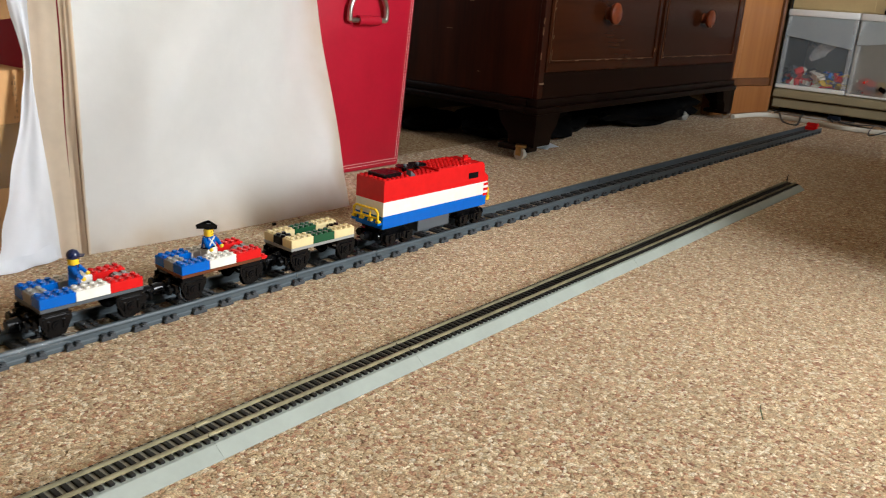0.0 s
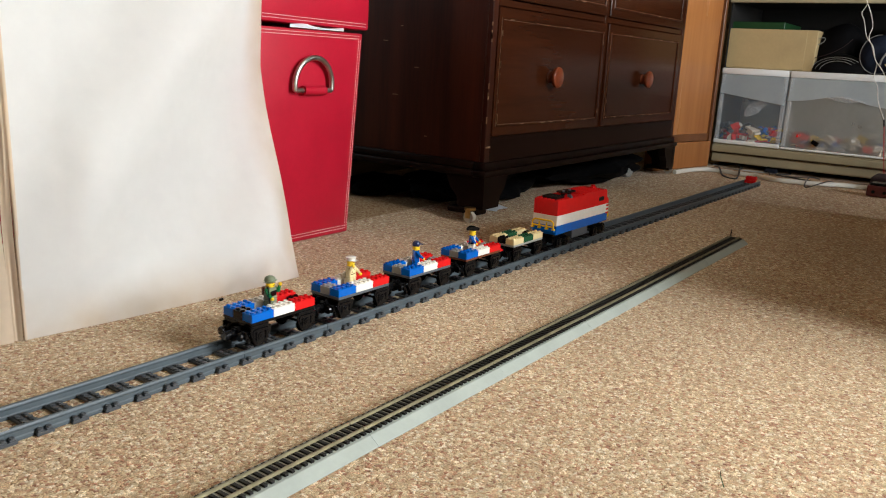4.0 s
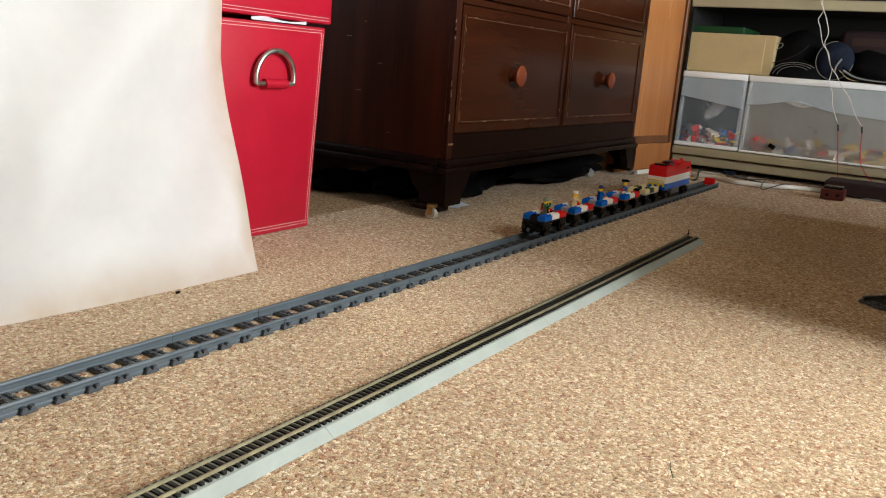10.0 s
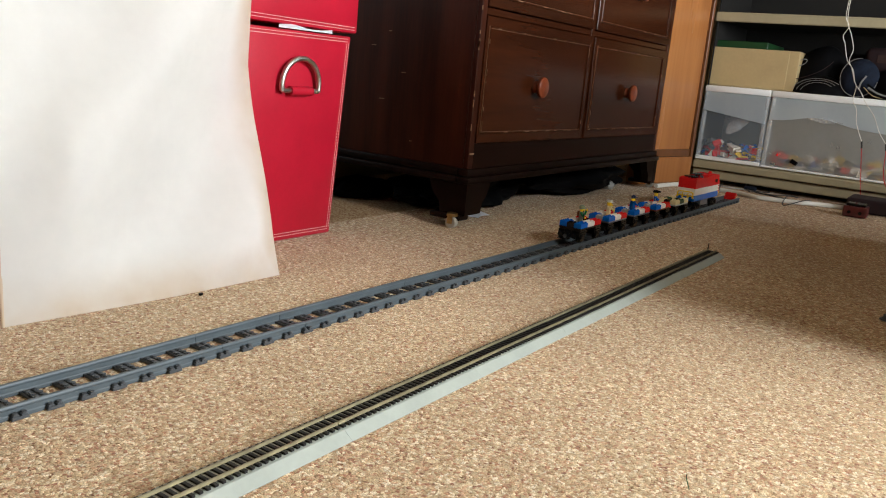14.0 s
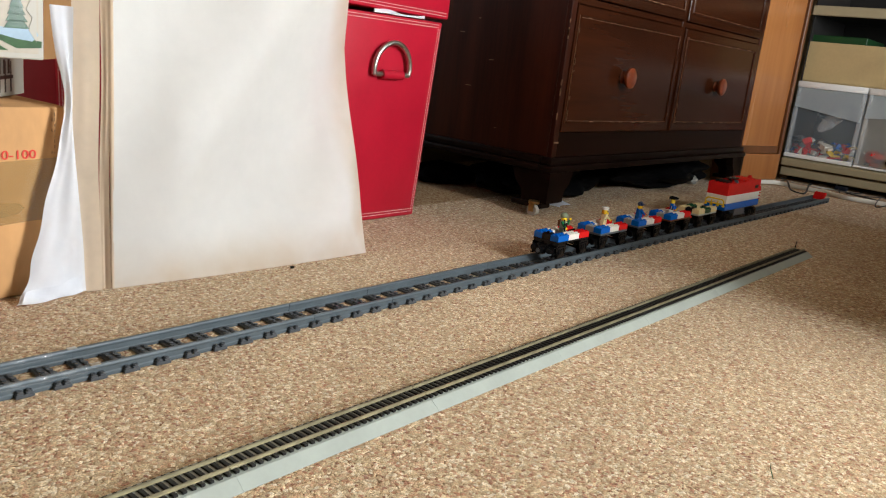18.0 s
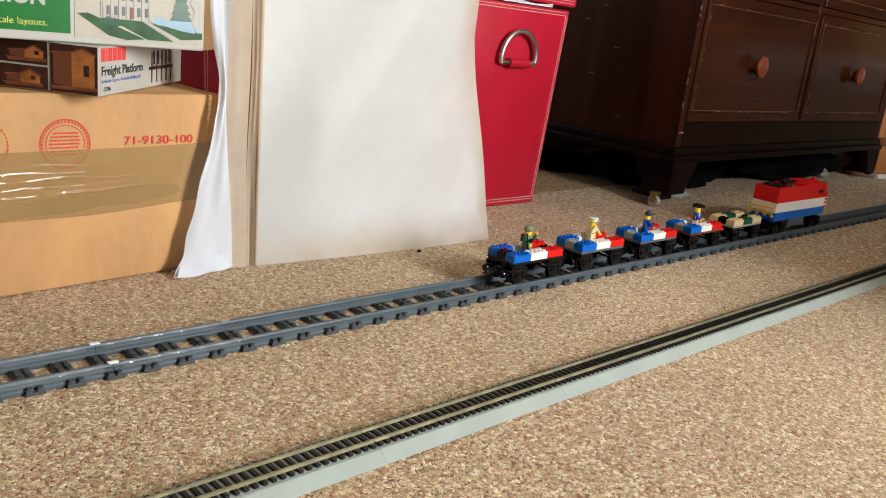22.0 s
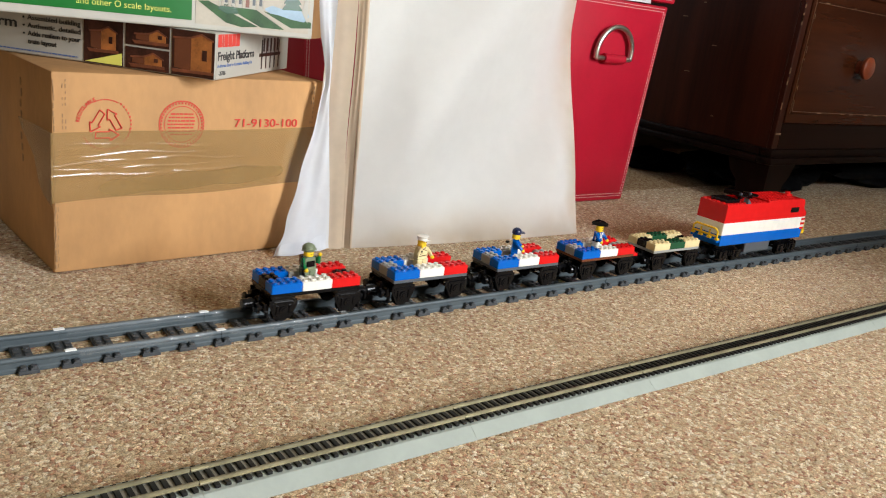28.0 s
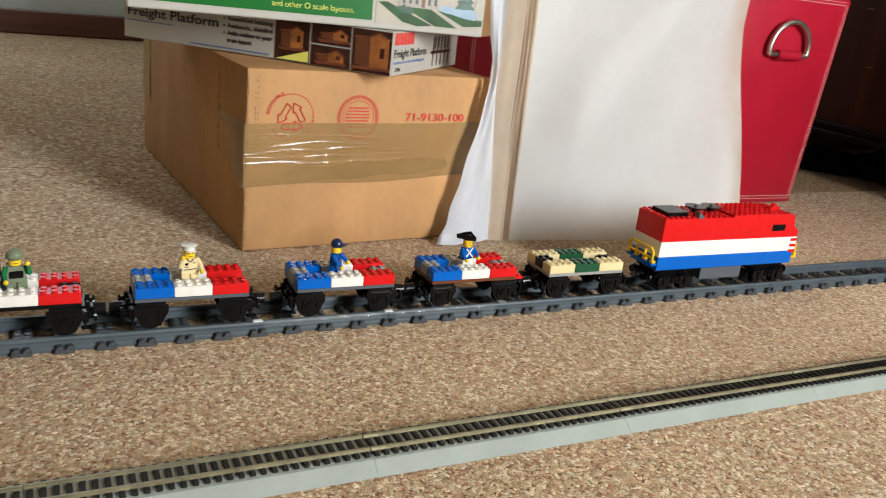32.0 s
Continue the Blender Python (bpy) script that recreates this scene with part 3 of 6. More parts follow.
# ---- toy bricks ----
P, PL, BH, SR, SH = 0.008, 0.0032, 0.0096, 0.0024, 0.0018
BRICKS = {}


def brick_mesh(nx, ny, h, material, studs=True):
    """A stud-topped brick, its base centre at the origin."""
    key = (nx, ny, round(h, 5), material.name, studs)
    if key not in BRICKS:
        bm = box(-nx * P / 2 + 0.0001, nx * P / 2 - 0.0001, -ny * P / 2 + 0.0001, ny * P / 2 - 0.0001, 0, h, 0.0004)
        if studs:
            for i in range(nx):
                for j in range(ny):
                    c = ((i - (nx - 1) / 2) * P, (j - (ny - 1) / 2) * P)
                    add_rod(bm, (*c, h - 0.0001), (*c, h + SH), SR, segs=10)
        BRICKS[key] = mesh_of(bm, "brick", material, smooth=40)
    return BRICKS[key]


def brick(parent, x, y, z, nx, ny, material, h=BH, name="brick", studs=True):
    return part(name, brick_mesh(nx, ny, h, material, studs), None, parent, m=pose(x, y, z))


# ---- toy brick track ----
SLOPE = math.atan(TRACK_SLOPE)


def along(s, off=0.0, z=0.0):
    """The pose on the toy track, s metres along it from the white clip joint."""
    return pose(s * math.cos(SLOPE), TRACK_Y + s * math.sin(SLOPE), 0, 0, 0, math.degrees(SLOPE)) @ pose(0, off, z)


def rail_mesh():
    bm = bmesh.new()
    prof = ((-0.0028, 0), (0.0028, 0), (0.0028, 0.0030), (0.0019, 0.0042), (0.0019, 0.0086), (0.0026, 0.0098), (0.0026, 0.0109), (0.0018, 0.0123), (0.0015, 0.0125), (-0.0015, 0.0125), (-0.0018, 0.0123), (-0.0026, 0.0109), (-0.0026, 0.0098), (-0.0019, 0.0086), (-0.0019, 0.0042), (-0.0028, 0.0030))
    a = [bm.verts.new((0.0001, y, z)) for y, z in prof]
    b = [bm.verts.new((0.1279, y, z)) for y, z in prof]
    bm.faces.new(a)
    bm.faces.new(b[::-1])
    for i in range(len(prof)):
        j = (i + 1) % len(prof)
        bm.faces.new((a[i], b[i], b[j], a[j]))
    bmesh.ops.recalc_face_normals(bm, faces=bm.faces[:])
    return mesh_of(bm, "rail", TRACK)


def sleeper_mesh():
    bm = box(-0.0078, 0.0078, -0.0305, 0.0305, 0.0004, 0.0034, 0.0004)
    for sx in (-0.004, 0.004):
        for sy in (-1, 1):
            add_box(bm, sx - 0.0030, sx + 0.0030, sy * 0.0275 - 0.0025, sy * 0.0275 + 0.0025, 0.0033, 0.0052, 0.0004)
            add_rod(bm, (sx, sy * 0.0275, 0.0050), (sx, sy * 0.0275, 0.0068), 0.0024, segs=10)
        for k in range(4):
            y = (k - 1.5) * 0.008
            add_rod(bm, (sx, y, 0.0033), (sx, y, 0.0056), 0.0024, segs=8)
        add_box(bm, sx - 0.0024, sx + 0.0024, -0.0165, 0.0165, 0.0033, 0.0046, 0.0003)
    return mesh_of(bm, "sleeper", TRACK_DARK)


def toy_track():
    rail, sleeper = rail_mesh(), sleeper_mesh()
    first = empty("toy_track_piece")
    for y in (-0.0226, 0.0226):
        part("rail", rail, None, first, m=pose(0, y, 0.0004))
    for k in range(4):
        part("sleeper", sleeper, None, first, m=pose(0.016 + 0.032 * k - 0.016, 0, 0))
    tagged(first, "dark grey plastic toy train track piece lying on the carpet", "toy track", "straight track pieces")
    first.matrix_world = along(-0.896)
    for k in range(-6, TRACK_PIECES):
        copy_thing(first, along(0.128 * k) @ pose(0, random.uniform(-0.0004, 0.0004), 0, 0, 0, random.uniform(-0.12, 0.12)))
    for s in (0.0, -0.128, 0.128):
        for y in (-0.0226, 0.0226):
            clip = part("track_clip", box(-0.0045, 0.0045, -0.0026, 0.0026, 0.0130, 0.0138, 0.0003), BIN_WHITE if s < 0.1 else STEEL, None, m=along(s, y))
            tagged(clip, "small white sticky label across a rail joint" if s < 0.1 else "small clear tape piece on a rail joint", "track clip", "track clips")
    for s0, s1 in ((-0.122, -0.008), (0.008, 0.120)):
        for y in (-0.0226, 0.0226):
            def wrap(u, v, s0=s0, s1=s1):
                a = math.pi * (1.08 * v - 0.04)
                w = 1 + 0.10 * math.sin(31 * u + 3 * v)
                return s0 + (s1 - s0) * u, -0.0031 * w * math.cos(a), 0.0118 + 0.0019 * w * max(0.0, math.sin(a)) - 0.004 * abs(math.cos(a)) ** 6
            film = part("clear_tape", sheet(wrap, 36, 8), FILM, None, m=along(0, y), smooth=60)
            tagged(film, "clear sticky tape wrapped over a track rail", "sticky tape", "clear tape on the rails")
    stop = empty("track_end_stop")
    stop.matrix_world = along(TRACK_END - 0.03)
    for dx, n, z in ((0, 4, 0.0058), (0.008, 4, 0.0154)):
        brick(stop, dx, 0.0, z, 2, n, RED)
    tagged(stop, "red toy brick end stop on the far end of the track", "end stop")


toy_track()


# ---- model railway track on grey roadbed ----
def model_track():
    sl = mesh_of(box(-0.0018, 0.0018, -0.0142, 0.0142, 0.0079, 0.0101, 0.0003), "sleeper", SLEEPER)
    joiner = mesh_of(box(-0.006, 0.006, -0.0018, 0.0018, 0.0099, 0.0114, 0.0003), "rail_joiner", RAIL_METAL)
    made = {}

    def lengths(length):
        """Roadbed, infill and rail of one section."""
        if length not in made:
            prof = ((-0.0270, 0), (0.0270, 0), (0.0270, 0.0006), (0.0170, 0.0080), (-0.0170, 0.0080), (-0.0270, 0.0006))
            bm = bmesh.new()
            va = [bm.verts.new((0.0001, y, z)) for y, z in prof]
            vb = [bm.verts.new((length - 0.0001, y, z)) for y, z in prof]
            bm.faces.new(va)
            bm.faces.new(vb[::-1])
            for i in range(6):
                bm.faces.new((va[i], vb[i], vb[(i + 1) % 6], va[(i + 1) % 6]))
            bmesh.ops.recalc_face_normals(bm, faces=bm.faces[:])
            bmr = bmesh.new()
            add_box(bmr, 0.0003, length - 0.0003, -0.0007, 0.0007, 0.0100, 0.0127)
            add_box(bmr, 0.0003, length - 0.0003, -0.0013, 0.0013, 0.0100, 0.0105)
            made[length] = (mesh_of(bm, "roadbed", ROADBED), mesh_of(box(0.0004, length - 0.0004, -0.0136, 0.0136, 0.0079, 0.0092), "infill", ROADBED_DARK), mesh_of(box(0.0004, length - 0.0004, -0.0078, 0.0078, 0.0079, 0.0085), "ballast", BALLAST), mesh_of(bmr, "rail", RAIL_METAL))
        return made[length]
    a = math.radians(HO_TURN)
    joints = [0.113 + 0.2155 * k for k in range(-5, 4)] + [1.0, 1.24, HO_END]
    for k, (x, x1) in enumerate(zip(joints, joints[1:])):
        length = round(x1 - x, 4)
        bed, infill, ballast, rail = lengths(length)
        dark = x > 0.70
        sec = empty("model_track_section")
        part("roadbed", bed, None, sec)
        if dark:
            part("infill", infill, None, sec, "black infill between the sleepers")
        else:
            part("ballast", ballast, None, sec, "taupe bed between the sleepers")
        for y in (-0.00825, 0.00825):
            part("rail", rail, None, sec, m=pose(0, y, 0))
            part("rail_joiner", joiner, None, sec, m=pose(0.006, y, 0))
        if x1 == HO_END:
            part("bent_joiner", rod((length - 0.006, 0.0082, 0.0120), (length - 0.001, 0.0086, 0.0245), 0.0013, 0.0008, segs=6), SLEEPER, sec, "bent rail joiner sticking up")
        n = round(length / 0.0073)
        for i in range(n):
            part("sleeper", sl, None, sec, m=pose((i + 0.5) * length / n, 0, 0))
        sec.matrix_world = pose(x, HO_Y + (x - 0.1) * math.tan(a), 0.0005, 0, 0, HO_TURN + (0.06 if k % 2 else -0.06))
        tagged(sec, "model railway track with black sleepers on " + ("grey roadbed with black infill" if dark else "pale grey plastic roadbed"), "model track", "model railway track sections")


model_track()


# ---- the train ----
def wheelset_mesh():
    bm = bmesh.new()
    for s in (-1, 1):
        add_rod(bm, (0, s * 0.0175, 0), (0, s * 0.0215, 0), WHEEL_R, segs=20)
        add_rod(bm, (0, s * 0.0165, 0), (0, s * 0.0176, 0), WHEEL_R + 0.0013, segs=20)
        add_rod(bm, (0, s * 0.0214, 0), (0, s * 0.0222, 0), 0.0030, segs=8)
        for k in range(4):
            c, d = math.cos(k * math.pi / 2), math.sin(k * math.pi / 2)
            add_rod(bm, (0.0052 * c, s * 0.0214, 0.0052 * d), (0.0052 * c, s * 0.0220, 0.0052 * d), 0.0012, segs=6)
    add_rod(bm, (0, -0.017, 0), (0, 0.017, 0), 0.0018, segs=6)
    return mesh_of(bm, "wheelset", BLACK)


WHEELSET = wheelset_mesh()
WHEELS = []


def bogie(parent, x, axle=0.016, name="bogie", coupling=0):
    """A black truck: frame with two side plates, springs and journal boxes; two wheelsets."""
    bm = box(x - axle * 0.8, x + axle * 0.8, -0.0150, 0.0150, 0.0255, 0.0335, 0.0005)
    for s in (-1, 1):
        prof = [(x - axle * 0.98, 0.0290), (x - axle * 0.98, 0.0215), (x - axle * 0.82, 0.0165), (x - axle * 0.38, 0.0165), (x - axle * 0.2, 0.0215), (x + axle * 0.2, 0.0215), (x + axle * 0.38, 0.0165), (x + axle * 0.82, 0.0165), (x + axle * 0.98, 0.0215), (x + axle * 0.98, 0.0290)]
        prism(prof, s * 0.0225, s * 0.0245, bm)
        for dx in (-0.6, 0.6):
            add_rod(bm, (x + dx * axle, s * 0.0240, 0.0210), (x + dx * axle, s * 0.0262, 0.0210), 0.0032, segs=10)
            add_box(bm, x + dx * axle - 0.0028, x + dx * axle + 0.0028, s * 0.0248 - 0.0012, s * 0.0248 + 0.0012, 0.0235, 0.0275, 0.0003)
        for dx in (-0.15, 0.0, 0.15):
            add_rod(bm, (x + dx * axle * 1.4, s * 0.0250, 0.0222), (x + dx * axle * 1.4, s * 0.0250, 0.0285), 0.0013, segs=6)
    add_rod(bm, (x, 0, 0.033), (x, 0, 0.0385), 0.005, segs=12)
    if coupling:
        couplers(bm, x + coupling * axle, coupling)
    b = part(name, bm, BLACK, parent, smooth=35)
    if coupling:
        magnet(b, x + coupling * axle, coupling)
    for dx in (-0.6, 0.6):
        w = part("wheelset", WHEELSET, None, b, m=pose(x + dx * axle, 0, 0.0125 + WHEEL_R))
        WHEELS.append((w, x + dx * axle))
    return b


def couplers(bm, e, d):
    """Buffer beam, two round buffers, hooks and a step at a truck's outer end."""
    add_box(bm, min(e - d * 0.003, e + d * 0.002), max(e - d * 0.003, e + d * 0.002), -0.0200, 0.0200, 0.0215, 0.0315, 0.0005)
    add_box(bm, min(e, e + d * 0.008), max(e, e + d * 0.008), -0.0058, 0.0058, 0.0190, 0.0300, 0.0008)
    for s in (-1, 1):
        add_rod(bm, (e, s * 0.0150, 0.0265), (e + d * 0.0065, s * 0.0150, 0.0265), 0.0030, segs=10)
        add_rod(bm, (e + d * 0.0060, s * 0.0150, 0.0265), (e + d * 0.0082, s * 0.0150, 0.0265), 0.0054, 0.0048, segs=16)
        add_box(bm, min(e, e + d * 0.0035), max(e, e + d * 0.0035), s * 0.0080 - 0.0012, s * 0.0080 + 0.0012, 0.0290, 0.0365, 0.0004)
        add_box(bm, min(e - d * 0.004, e + d * 0.0050), max(e - d * 0.004, e + d * 0.0050), s * 0.0190 - 0.0030, s * 0.0190 + 0.0030, 0.0165, 0.0178, 0.0003)
        add_box(bm, min(e - d * 0.002, e), max(e - d * 0.002, e), s * 0.0190 - 0.0022, s * 0.0190 + 0.0022, 0.0170, 0.0235)


def magnet(b, e, d):
    part("coupling_magnet", rod((e + d * 0.006, 0, 0.0255), (e + d * 0.0160, 0, 0.0255), 0.0060, 0.0054, segs=18), BLACK, b, "round black magnetic coupling", smooth=40)
    part("magnet_face", rod((e + d * 0.0158, 0, 0.0255), (e + d * 0.0166, 0, 0.0255), 0.0036, segs=12), DGREY, b)


def axle_truck(parent, x, d):
    """A truck with one axle behind round side plates; d: the way its coupling points."""
    bm = box(x - 0.0085, x + 0.0085, -0.0205, 0.0205, 0.0300, 0.0334, 0.0006)
    add_box(bm, min(x, x + d * 0.016), max(x, x + d * 0.016), -0.0100, 0.0100, 0.0255, 0.0330, 0.0006)
    add_rod(bm, (x, 0, 0.0330), (x, 0, 0.0383), 0.006, segs=12)
    add_box(bm, x - 0.012, x + 0.012, -0.0235, 0.0235, 0.0345, 0.0381, 0.0005)
    zc, r = 0.0260, 0.0108
    for s in (-1, 1):
        plate = [(-1.32, 0.0350), (-1.32, 0.0285), (-1.12, 0.0245), (-0.72, 0.0158), (0.72, 0.0158), (1.12, 0.0245), (1.32, 0.0285), (1.32, 0.0350)]
        prism([(x + r * q, z) for q, z in plate], s * 0.0222, s * 0.0238, bm)
        prism([(x + r * q * 0.80, 0.0255 + (z - 0.0255) * 0.72) for q, z in plate], s * 0.0236, s * 0.0244, bm)
        add_rod(bm, (x, s * 0.0240, zc - 0.001), (x, s * 0.0256, zc - 0.001), 0.0046, 0.0042, segs=14)
        add_rod(bm, (x, s * 0.0254, zc - 0.001), (x, s * 0.0262, zc - 0.001), 0.0022, segs=10)
        for dx in (-0.0066, 0.0066):
            add_box(bm, x + dx - 0.0009, x + dx + 0.0009, s * 0.0248 - 0.0010, s * 0.0248 + 0.0010, zc - 0.0044, zc + 0.0040, 0.0002)
        add_box(bm, x - 0.0095, x + 0.0095, s * 0.0240 - 0.0012, s * 0.0240 + 0.0012, 0.0318, 0.0336, 0.0003)
    couplers(bm, x + d * 0.0160, d)
    b = part("axle_truck", bm, BLACK, parent, smooth=35)
    magnet(b, x + d * 0.0160, d)
    w = part("wheelset", WHEELSET, None, b, m=pose(x, 0, 0.0125 + WHEEL_R))
    WHEELS.append((w, x))
    return b


def wagon(colours, middle_rear, middle_front, deck, label):
    """Twelve studs long and six wide; two rows of bricks with an open middle."""
    w = empty("toy_wagon")
    part("deck", box(0, 0.096, -0.024, 0.024, 0.0382, 0.0414, 0.0003), deck, w)
    part("underframe", box(0.026, 0.070, -0.010, 0.010, 0.0350, 0.0381, 0.0004), BLACK, w)
    for i, c in enumerate(colours):
        for y in (-0.016, 0.016):
            brick(w, 0.016 + 0.032 * i, y, 0.0415, 4, 2, c)
    if middle_rear:
        brick(w, 0.008, 0, 0.0415, 2, 2, middle_rear)
    if middle_front:
        brick(w, 0.088, 0, 0.0415, 2, 2, middle_front, h=PL * 2)
    axle_truck(w, 0.0130, -1)
    axle_truck(w, 0.0830, 1)
    tagged(w, label, "toy wagon", "wagons of the toy train")
    return w


W4 = wagon((BLUE, WHITE, RED), BLACK, BLACK, BLACK, "blue, white and red toy brick wagon with black end bricks")
W3 = wagon((BLUE, WHITE, RED), GREY, None, DGREY, "blue, white and red toy brick wagon with grey end brick")
W2 = wagon((BLUE, WHITE, RED), GREY, GREY, DGREY, "blue, white and red toy brick wagon with grey end bricks")
W1 = wagon((BLUE, WHITE, RED), GREY, GREY, BROWN, "blue, white and red toy brick wagon on a brown base plate")
W0 = wagon((TAN, GREEN, TAN), BLACK, BLACK, GREY, "tan and dark green toy brick wagon behind the locomotive")
brick(W1, 0.100, -0.020, 0.0383, 1, 1, RED, h=PL, name="end_plate")
brick(W3, 0.049, 0.016, 0.0512, 2, 1, WHITE, h=PL, name="white_plate")
for car, at in ((W4, 0.048), (W3, 0.047), (W2, 0.043), (W1, 0.046)):
    brick(car, at, 0.0, 0.0415, 2, 2, GREY, h=PL, name="standing_plate", studs=False)


def arc(cx, cz, r, a0, a1, n=6):
    return [(cx + r * math.cos(radians(a0 + (a1 - a0) * i / n)), cz + r * math.sin(radians(a0 + (a1 - a0) * i / n))) for i in range(n + 1)]


def locomotive():
    lo = empty("toy_locomotive")
    L, H = 0.214, 0.024
    z0, z1, z2, z3 = 0.0378, 0.0538, 0.0722, 0.0992
    part("lower_body", box(0, L - 0.002, -H, H, z0, z1, 0.0004), BLUE, lo, "blue brick row")
    part("middle_body", box(0, L, -H, H, z1, z2, 0.0004), WHITE, lo, "white brick row")
    prof = [(0, z2), (L, z2)] + arc(L - 0.007, z2 + 0.004, 0.007, 0, 75)[0:] + arc(L - 0.0035, z2 + 0.0175, 0.0065, 250, 180, 4) + [(L - 0.0105, z3 - 0.006)] + arc(L - 0.0185, z3 - 0.0055, 0.0080, 5, 90, 5) + [(L - 0.03, z3 + 0.0025), (0.102, z3 + 0.0025), (0.102, z3), (0, z3)]
    part("upper_body", prism(prof, -H, H), RED, lo, "red brick upper body with rounded nose")
    bm = bmesh.new()
    for i in range(12):
        for j in range(6):
            if i < 5 and 1 <= j <= 4 and i > 0:
                continue
            add_rod(bm, (0.004 + i * P, (j - 2.5) * P, z3), (0.004 + i * P, (j - 2.5) * P, z3 + SH), SR, segs=8)
    for i in range(9):
        for j in range(6):
            add_rod(bm, (0.107 + i * P, (j - 2.5) * P, z3 + 0.0025), (0.107 + i * P, (j - 2.5) * P, z3 + 0.0025 + SH), SR, segs=8)
    part("roof_studs", bm, RED, lo, smooth=40)
    part("roof_hatch", box(0.010, 0.040, -0.015, 0.015, z3, z3 + 0.005, 0.0006), BLACK, lo, "black roof hatch")
    slope = prism([(0.040, z3), (0.048, z3), (0.040, z3 + 0.0049)], -0.012, 0.012)
    part("roof_grille", slope, DGREY, lo, "dark grey sloping grille")
    part("roof_slope", prism([(0.048, z3), (0.056, z3), (0.056, z3 + 0.0015), (0.048, z3 + 0.0075)], -0.0236, -0.0160), DGREY, lo, "grey sloped brick")
    for x in (0.062, 0.086):
        fan = bmesh.new()
        add_rod(fan, (x, 0, z3), (x, 0, z3 + 0.004), 0.004, segs=10)
        add_rod(fan, (x, 0, z3 + 0.004), (x, 0, z3 + 0.0068), 0.0060, 0.0122, segs=24)
        add_rod(fan, (x, 0, z3 + 0.0068), (x, 0, z3 + 0.0080), 0.0124, segs=24)
        dish = part("roof_fan", fan, BLACK, lo, "black round dish fan", smooth=40)
        part("fan_hub", rod((x, 0, z3 + 0.0078), (x, 0, z3 + 0.0100), 0.0022, segs=12), DGREY, dish, "dark grey round hub", smooth=40)
    part("roof_lamp", rod((L - 0.026, 0, z3 + 0.002), (L - 0.026, 0, z3 + 0.0085), 0.004, segs=12), RED, lo, smooth=40)
    part("roof_lamp_plate", box(L - 0.034, L - 0.018, -0.004, 0.004, z3 + 0.0025, z3 + 0.005, 0.0003), RED, lo)
    for s in (-1, 1):
        part("cab_window", box(L - 0.046, L - 0.025, s * H - 0.0008, s * H + 0.0005, z2 + 0.0085, z2 + 0.0165, 0.0003), BLACK, lo, "black side cab window")
        for k, c in enumerate((RED, WHITE, RED, WHITE, RED)):
            zz = z1 + (z2 - z1) * k / 5 - 0.002
            part("nose_stripe", box(L - 0.010, L + 0.0004, s * H - 0.0005, s * H + 0.0004, zz + 0.0002, zz + 0.0036), c, lo, "slanted warning stripe")
    part("windscreen", box(L - 0.0112, L - 0.0098, -0.018, 0.018, z2 + 0.012, z2 + 0.020, 0.0003), BLACK, lo)
    for end, x, d in (("rear", 0.0, -1), ("front", L, 1)):
        zb = z1 - 0.007
        part("end_platform", box(min(x, x + d * 0.008), max(x, x + d * 0.008), -0.023, 0.023, zb - 0.0032, zb, 0.0003), BLUE if d < 0 else YELLOW, lo)
        rail = bmesh.new()
        h = 0.0165
        for y in (-0.021, -0.0075, 0.0075, 0.021):
            add_rod(rail, (x + d * 0.006, y, zb), (x + d * 0.006, y, zb + h * 0.78), 0.0015, segs=6)
            add_box(rail, x + d * 0.005 - 0.0025, x + d * 0.005 + 0.0025, y - 0.0026, y + 0.0026, zb, zb + 0.0030, 0.0003)
        zt = zb + h
        for y0, zz0, y1, zz1 in ((-0.021, zb + h * 0.78, -0.0165, zt), (-0.0165, zt, 0.0165, zt), (0.0165, zt, 0.021, zb + h * 0.78), (-0.021, zb + 0.0055, 0.021, zb + 0.0055)):
            add_rod(rail, (x + d * 0.006, y0, zz0), (x + d * 0.006, y1, zz1), 0.0016, segs=6)
        part("railing", rail, YELLOW, lo, "yellow plastic railing", smooth=40)
    part("fuel_tank", box(0.072, 0.136, -0.020, 0.020, 0.0215, 0.0379, 0.0006), DGREY, lo, "grey tank under the body")
    part("frame", box(0.004, L - 0.004, -0.016, 0.016, 0.0335, 0.0379, 0.0003), BLACK, lo)
    bogie(lo, 0.032, 0.026, coupling=-1)
    bogie(lo, L - 0.034, 0.026, coupling=1)
    tagged(lo, "toy brick locomotive in red, white and blue with yellow railings", "toy locomotive", "")
    return lo


LOCO = locomotive()


